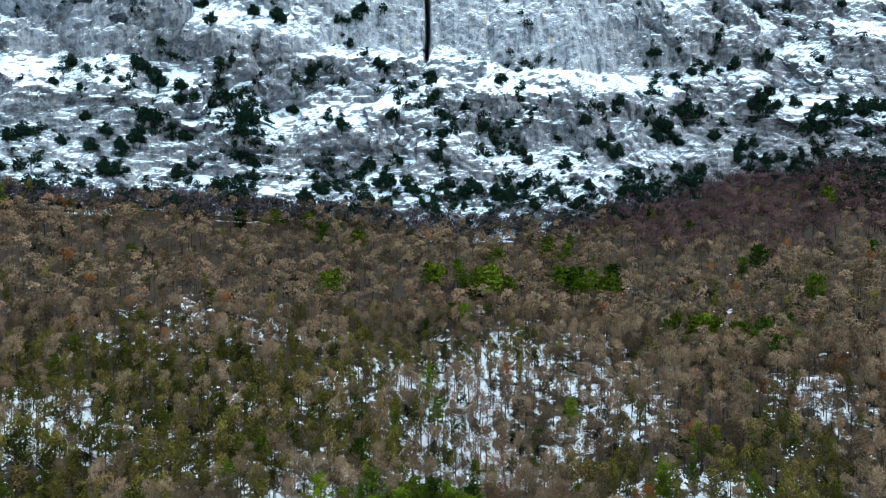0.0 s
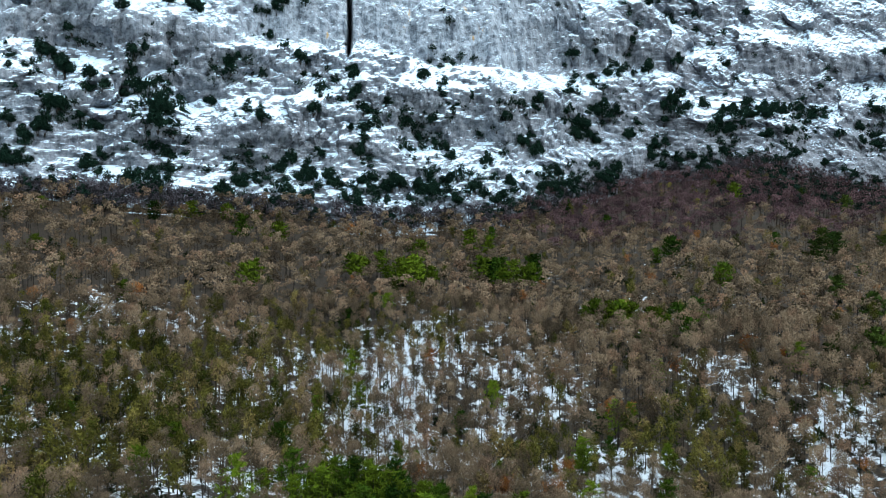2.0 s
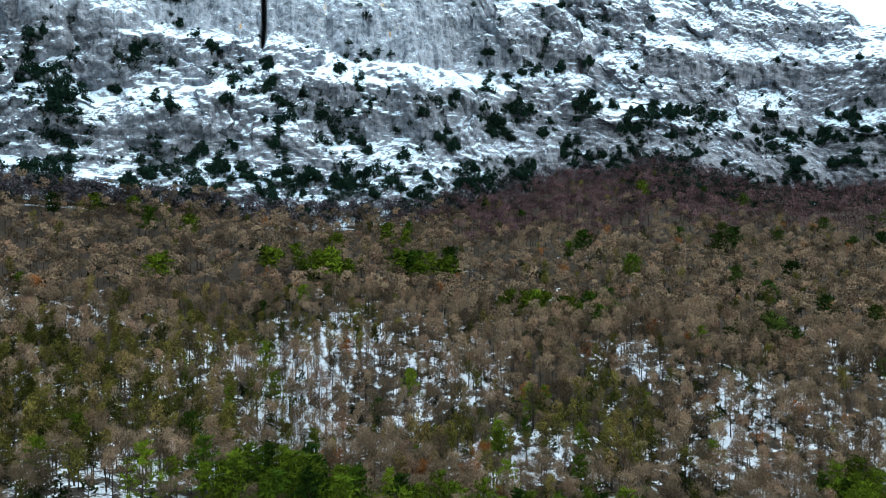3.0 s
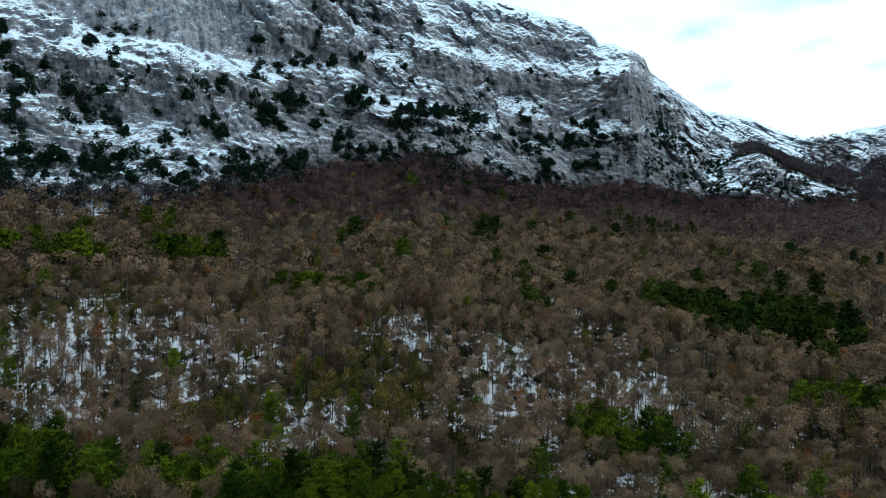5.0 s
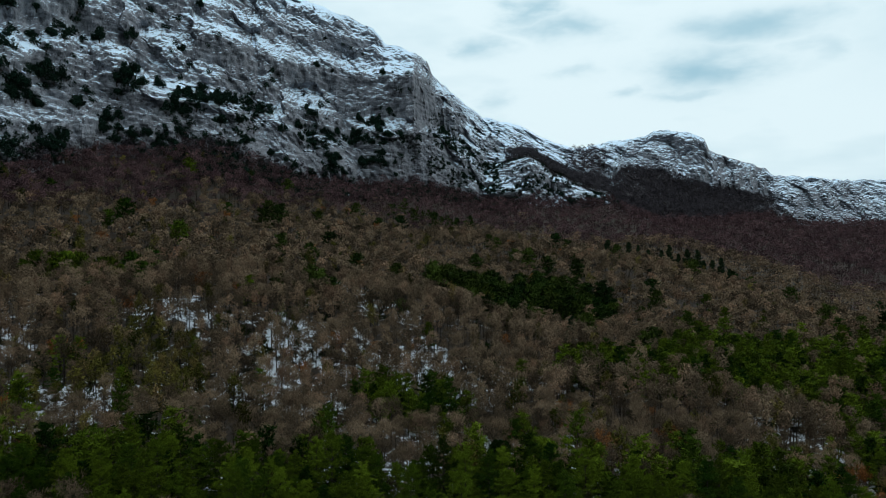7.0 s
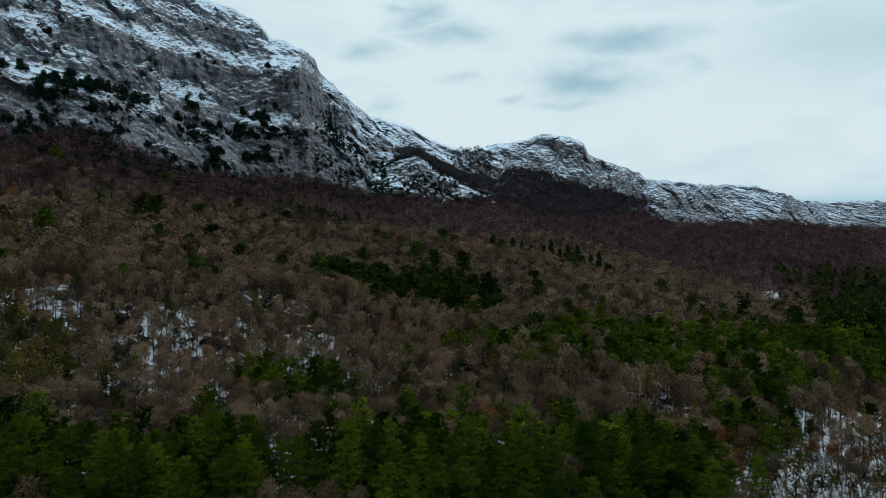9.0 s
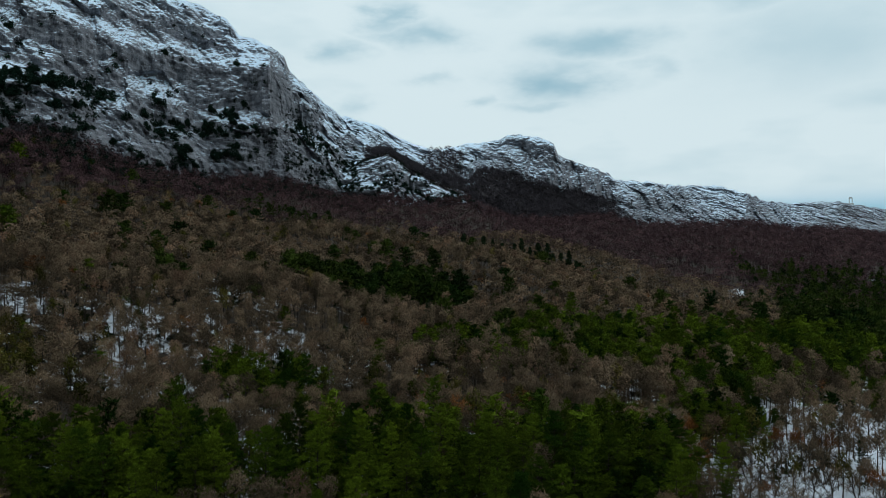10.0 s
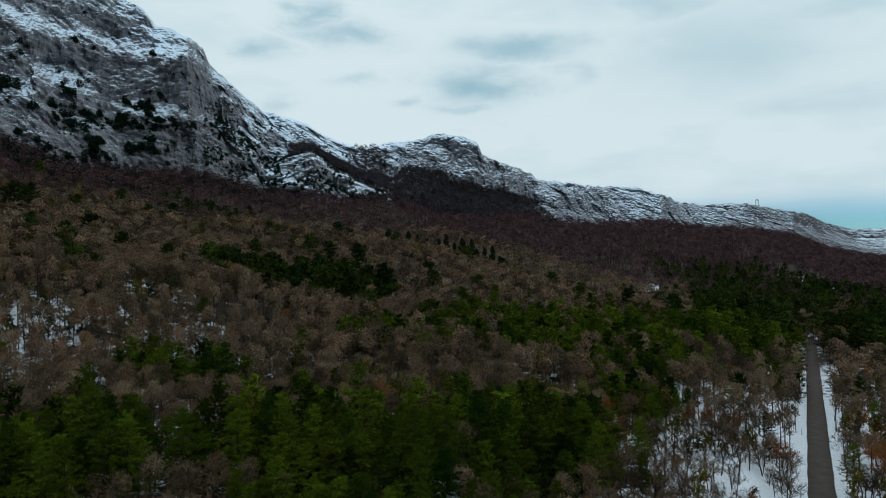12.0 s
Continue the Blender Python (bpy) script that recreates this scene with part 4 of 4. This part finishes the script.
    pin_d = [pine(rng, h, 6, 4, 2, 4, 1.25, thick=0.26) for h in (10.5, 12.0)]
    x, y, az, r = jittered(5.9, rng, 20, 99, 480, 1750)
    rr, _ = knots_at(az)
    foot = rr[:, 6]
    keep = (r < foot + 5) & (inside(CLEARINGS, az, r, x, y) < 0.4) & (rng.uniform(0, 1, len(x)) < np.clip(1.15 - r / 1900, 0.35, 1))
    x, y, az, r, foot = (q[keep] for q in (x, y, az, r, foot))
    z = height(x, y) - 0.15
    size = rng.uniform(0.8, 1.2, len(x)) * (1 + np.clip((r - 700) / 1800, 0, 0.5))
    p_pine = inside(PINES, az, r, x, y)
    kind = np.where(rng.uniform(0, 1, len(x)) < p_pine * 0.75, 1, 0)
    bee = rng.uniform(0, 1, len(x)) < beech(az, r, x, y)
    kind = np.where((kind == 0) & bee, 3, kind)
    scatter("oak_wood", "far bare oak wood on the lower slope", bee_d, kind == 0, BARK, OAK)
    scatter("beech_wood", "far bare purplish beech wood", bee_d, kind == 3, BARK, BEECH)
    scatter("pine_wood", "far dark pine stands on the plain", pin_d, kind == 1, BARK, BLACK_PINE)


woods()


# the larger shrubs and small trees on the cliff: azimuth, height, width
SHRUBS_WEST = [(-30.2, 200, 10.8), (-23.0, 210, 8.8), (-20.1, 206, 10.4), (-22.8, 198, 6.9), (-18.2, 209, 8.6), (-17.6, 194, 9.4), (-14.5, 204, 9.5), (-13.0, 194, 16.1), (-7.2, 208, 13.2),
    (-5.0, 175, 10.0), (-10.5, 170, 9.8), (-14.1, 168, 6.5), (-17.0, 170, 14.7), (-20.9, 183, 10.1), (-21.4, 161, 16.3), (-22.5, 169, 11.6), (-28.1, 156, 7.2), (-26.4, 152, 8.1),
    (-24.2, 147, 9.7), (-26.2, 138, 7.0), (-19.8, 150, 14.4), (-21.8, 141, 11.1), (-25.2, 130, 15.7), (-24.1, 128, 13.1), (-22.2, 132, 14.1), (-15.0, 141, 19.0), (-15.0, 130, 20.3),
    (-11.6, 149, 11.2), (-8.6, 166, 9.8), (-4.0, 144, 9.0), (-7.9, 137, 12.0), (-0.2, 145, 11.7)]
SHRUBS_MID = [(-1.2, 135, 8.0), (1.6, 151, 11.5), (3.2, 141, 9.8), (4.5, 168, 12.3), (5.4, 141, 8.3), (7.1, 124, 13.0), (8.9, 136, 8.4), (11.7, 144, 14.6), (12.5, 132, 15.5),
    (12.9, 160, 12.9), (8.2, 156, 8.9), (16.7, 156, 14.1), (17.1, 141, 15.4), (18.5, 160, 9.5), (20.5, 142, 13.6), (16.2, 195, 10.8), (21.8, 189, 9.6), (20.4, 206, 12.2),
    (23.0, 151, 11.7), (24.3, 161, 16.7), (26.7, 151, 19.9), (27.7, 159, 12.2), (29.1, 154, 12.2), (30.1, 141, 14.5), (27.0, 130, 13.6), (21.9, 125, 10.5), (23.9, 192, 10.7),
    (-30.9, 127, 9.4), (-30.0, 129, 9.4), (-27.7, 126, 7.8), (-0.4, 121, 12.5), (-3.7, 119, 9.3)]
SHRUBS_EAST = [(-6.0, 116, 9.3), (-9.9, 106, 8.5), (-2.9, 107, 10.7), (2.1, 104, 13.9), (4.3, 102, 10.9), (6.5, 107, 11.1), (13.4, 126, 12.1), (9.5, 118, 9.8), (17.0, 143, 16.5),
    (24.6, 161, 17.9), (27.3, 161, 16.3), (30.0, 155, 16.4), (31.1, 159, 12.7), (33.3, 147, 9.6), (34.7, 144, 13.5), (36.0, 139, 13.7), (37.3, 209, 11.1), (38.4, 208, 11.2),
    (40.6, 168, 17.1), (39.9, 144, 11.8), (42.1, 170, 14.2), (43.2, 149, 14.1), (44.6, 155, 13.2), (38.2, 129, 13.1), (42.5, 127, 14.8), (43.4, 118, 11.9), (47.9, 120, 13.9),
    (50.0, 119, 14.6), (51.9, 109, 15.1), (21.8, 187, 10.4), (32.4, 173, 11.6), (26.2, 129, 10.1)]
SHRUBS_FAR = [(-1.1, 173, 8.5), (-0.9, 165, 9.0), (-0.7, 156, 9.0), (-4.6, 176, 7.5), (-4.8, 168, 7.0), (32.0, 128, 12.4), (33.8, 124, 12.8), (46.5, 159, 18.3), (47.1, 174, 16.9), (48.7, 163, 15.1), (53.4, 133, 15.0), (54.6, 121, 15.2), (35.5, 116, 13.1)]


def on_cliff(az, z):
    """The row s of the cliff at which it has the height z."""
    s = np.linspace(0.0, 3.0, 600)
    return float(s[np.argmin(np.abs(rock_point(np.full(600, az), s)[2] - z))])


def cliff_shrubs():
    rng = np.random.default_rng(17)
    shapes = [bush(rng, w, h, 150, 12, 0.52) for w, h in ((6.0, 6.0), (5.5, 7.0), (6.5, 5.5), (6.0, 6.5))]
    places = []
    for az, z, wide in SHRUBS_WEST + SHRUBS_MID + SHRUBS_EAST + SHRUBS_FAR:
        wide = wide * (0.95 - 0.30 * float(smooth(az, 22, 34)) - 0.22 * float(smooth(az, 40, 47)))
        for _ in range(1 if wide < 12 else 2):
            j = 0.0 if wide < 12 else wide * 0.045
            places.append((az + rng.normal(0, j), on_cliff(az, z - wide * 0.3 + rng.normal(0, j * 6)), wide / 6.0 * (0.85 if wide < 12 else 0.62) * rng.uniform(0.8, 1.1)))
    n = 40000
    az = np.concatenate([rng.uniform(-33, 62, 22000), rng.uniform(46, 93, n - 22000)])
    s = rng.uniform(0.02, 2.6, n)
    apron = (1 - smooth(s, 0.40, 0.62)) * (1 - smooth(az, 14, 21)) + 0.8 * smooth(az, 28, 33) * (1 - smooth(az, 46, 52)) * (1 - smooth(s, 0.10, 0.22))
    weight = np.where(s < 1.35, 0.32 + 0.40 * smooth(az, 13, 17) * (1 - smooth(az, 28, 33)), 0.08 + 0.12 * (1 - smooth(az, -10, -6)) + 0.10 * smooth(az, 14, 18) * (1 - smooth(az, 24, 30))) * (1 + 0.7 * smooth(az, 28, 40)) * smooth(vnoise(az / 1.6, s * 4, 0.0, 111), -0.1, 0.6) + 0.42 * apron * (0.35 + 0.65 * smooth(vnoise(az / 0.9, s * 6, 0.0, 113), -0.3, 0.4)) * (1 - 0.4 * (1 - smooth(az, -14, -8)))
    open_ = 1 - rock_point(az, s)[5]
    weight = np.where(np.arange(n) < 22000, weight, np.where(az < 61, 0.65, 0.42) * smooth(vnoise(az / 0.8, s * 5, 0.0, 117), -0.4, 0.4) * (1 - 0.75 * smooth(s, 1.9, 2.3)) * (1 - 0.5 * smooth(az, 60.5, 61.5) * (1 - smooth(az, 71, 72))))
    keep = (rng.uniform(0, 1, n) < weight * np.where(az > 50, open_, 1.0))
    az, s = az[keep], s[keep]
    size = rng.uniform(0.30, 1.12, len(az)) ** 1.4 * (1 + 0.15 * smooth(az, 30, 45)) + 0.1 * (s < 0.5)
    room = 300 - len(places)
    size = np.where(np.arange(n)[keep] < 22000, size, size * np.where(az < 61, 0.75, 0.5)) * (1 - 0.35 * smooth(az, 42, 47))
    big = np.argsort(-size + 9 * (az > 45))[:max(room, 0)]
    rest = np.setdiff1d(np.arange(len(az)), big)
    places += [(az[i], s[i], size[i]) for i in big]
    protos = [None] * len(shapes)
    for a_, s_, k_ in places:
        x, y, z = (float(q[0]) for q in rock_point(np.array([a_]), np.array([s_]))[:3])
        j = int(rng.integers(0, len(shapes)))
        m = Matrix.LocRotScale((x, y, z - 0.4), Euler((0, 0, rng.uniform(0, 6.28))), (k_, k_, k_ * rng.uniform(0.85, 1.2)))
        if protos[j] is None:
            protos[j] = tree_thing("evergreen_shrub", "dark evergreen shrub rooted on a limestone ledge", "shrub", shapes[j], BARK, DARK, "shrubs on the cliff")
            protos[j].matrix_basis = m
        else:
            copy_thing(protos[j], m).scale = m.to_scale()
    x, y, z = rock_point(az[rest], s[rest])[:3]
    a2 = rng.uniform(27, 54, 520)
    r2 = np.interp(a2, AZ, KNOTS[:, 6, 0]) - 55 * rng.uniform(0, 1, 520) ** 1.6 + 4
    x2, y2 = r2 * np.sin(np.radians(a2)), r2 * np.cos(np.radians(a2))
    z2, k2 = height(x2, y2) + 1.0, rng.uniform(0.7, 1.4, 520)
    x, y, z, k_all = np.append(x, x2), np.append(y, y2), np.append(z, z2), np.append(size[rest], k2)
    small = [bush(rng, w, h, 26, 6, 0.95) for w, h in ((6.0, 6.0), (7.0, 5.0))]
    tiny = [bush(rng, w, h, 12, 3, 1.7) for w, h in ((6.0, 6.0), (7.0, 5.0))]
    beyond = np.hypot(x, y) > 800
    for sel, shapes_, label in ((~beyond, small, "small dark shrubs scattered over the snowy cliff"), (beyond, tiny, "dark shrubs dotting the far snowy ridge")):
        parts = []
        for part_name, k, mat in (("stems", 0, BARK), ("leaves", 1, DARK)):
            parts.append((part_name, spread([q[k] for q in shapes_], x[sel], y[sel], z[sel] - 0.3, k_all[sel], np.random.default_rng(5)), mat))
        stuff("cliff_scrub", label, "scrub", parts)


cliff_shrubs()


def slope_wood():
    """Bare trees climbing the gullies between the far cliffs, and along the apron's foot."""
    rng = np.random.default_rng(23)
    n = 15000
    az = np.concatenate([rng.uniform(52, 74.0, 12000), rng.uniform(-34, 46, n - 12000)])
    s = np.concatenate([rng.uniform(0.0, 2.9, 12000), rng.uniform(0, 0.16, n - 12000)])
    keep = rng.uniform(0, 1, n) < np.where(az > 50, rock_point(az, s)[5] * np.where(s > 2, 0.5, 1.0), 0.5)
    az, s = az[keep], s[keep]
    x, y, z = rock_point(az, s)[:3]
    shapes = [bare_tree(rng, h, 44, 4, 0.95, slim=1.7, deep=0.3) for h in (8.5, 9.5)]
    size_ = rng.uniform(0.6, 1.1, len(x))
    parts = [(nm, spread([q[k] for q in shapes], x, y, z - 0.3, size_, np.random.default_rng(9)), mat) for nm, k, mat in (("trunks", 0, BARK), ("crowns", 1, COMBE))]
    stuff("slope_wood", "bare purplish trees climbing the foot of the cliffs", "woodland", parts)


slope_wood()


def lookout_tower():
    """The small twin-legged tower on the far ridge."""
    az, s = 87.65, 2.98
    x, y, z = (float(q[0]) for q in rock_point(np.array([az]), np.array([s]))[:3])
    top = new("lookout_tower")
    tagged(top, "pale concrete tower with a platform on the far ridge", "tower")
    top.location = (x, y, z - 1)
    pieces = (("shaft", (-3.2, 0, 8), (2.0, 3.0, 16)), ("shaft", (3.2, 0, 8), (2.0, 3.0, 16)),
              ("platform", (0, 0, 15.5), (9.0, 5.0, 1.6)), ("base", (0, 0, 1.0), (14, 8, 3.0)), ("cabin", (0, 0, 17.5), (6.5, 4.0, 2.6)))
    for name, at, size in pieces:
        bm = bmesh.new()
        bmesh.ops.create_cube(bm, size=1.0, matrix=Matrix.Translation(at) @ Matrix.Diagonal((*size, 1)))
        bmesh.ops.bevel(bm, geom=bm.edges[:], offset=0.12, segments=1, affect="EDGES")
        me = bpy.data.meshes.new(name)
        bm.to_mesh(me)
        bm.free()
        me.materials.append(CONCRETE)
        ob = new(name, me)
        ob.parent = top
    top.rotation_euler = (0, 0, radians(-az))


lookout_tower()


def spruces():
    """A row of tall narrow spruces on the far slope, and two that stand alone nearer."""
    rng = np.random.default_rng(31)
    shapes = [pine(rng, h, 13, 6, 4, 10, 0.8, wide=0.23, low=0.06, flat=0.9, thick=0.3) for h in (15.0, 16.5, 18.0)]
    spots = [(60.0, 456, 1.1), (61.6, 458, 1.0), (62.3, 466, 0.8), (63.0, 456, 0.95), (64.0, 460, 0.9), (64.6, 466, 1.0), (65.2, 470, 0.9),
             (65.8, 462, 1.1), (66.6, 462, 1.05), (67.0, 470, 0.9), (67.6, 462, 0.95), (68.2, 468, 1.0), (68.8, 464, 0.9), (58.2, 452, 0.8), (57.3, 258, 0.75), (56.8, 470, 0.8)]
    protos = [None] * len(shapes)
    for i, (az, r, k) in enumerate(spots):
        x, y = r * math.sin(radians(az)), r * math.cos(radians(az))
        m = Matrix.LocRotScale((x, y, float(height(x, y)) - 0.2), Euler((0, 0, i * 1.7)), (k, k, k))
        j = i % len(shapes)
        if protos[j] is None:
            protos[j] = tree_thing("spruce_tree", "tall narrow dark spruce above the bare wood", "tree", shapes[j], BARK, SPRUCE, "row of spruces")
            protos[j].matrix_basis = m
        else:
            copy_thing(protos[j], m).scale = m.to_scale()


spruces()


def verge_post(x, side):
    """A snow stake at the road's edge: pole and reflector band."""
    y = float(road_y(np.array(x))) + side
    top = new("snow_stake")
    tagged(top, "thin dark wooden snow stake beside the road", "stake", "snow stakes")
    top.location = (x, y, float(height(x, y)) - 0.1)
    for name, z0, z1, rad, mat in (("pole", 0.0, 1.9, 0.05, BARK), ("band", 1.55, 1.7, 0.056, CONCRETE)):
        bm = bmesh.new()
        bmesh.ops.create_cone(bm, cap_ends=True, segments=8, radius1=rad, radius2=rad * 0.9, depth=z1 - z0, matrix=Matrix.Translation((0, 0, (z0 + z1) / 2)))
        me = bpy.data.meshes.new(name)
        bm.to_mesh(me)
        bm.free()
        me.materials.append(mat)
        new(name, me).parent = top


verge_post(152.0, 3.6)
verge_post(205.0, 3.6)
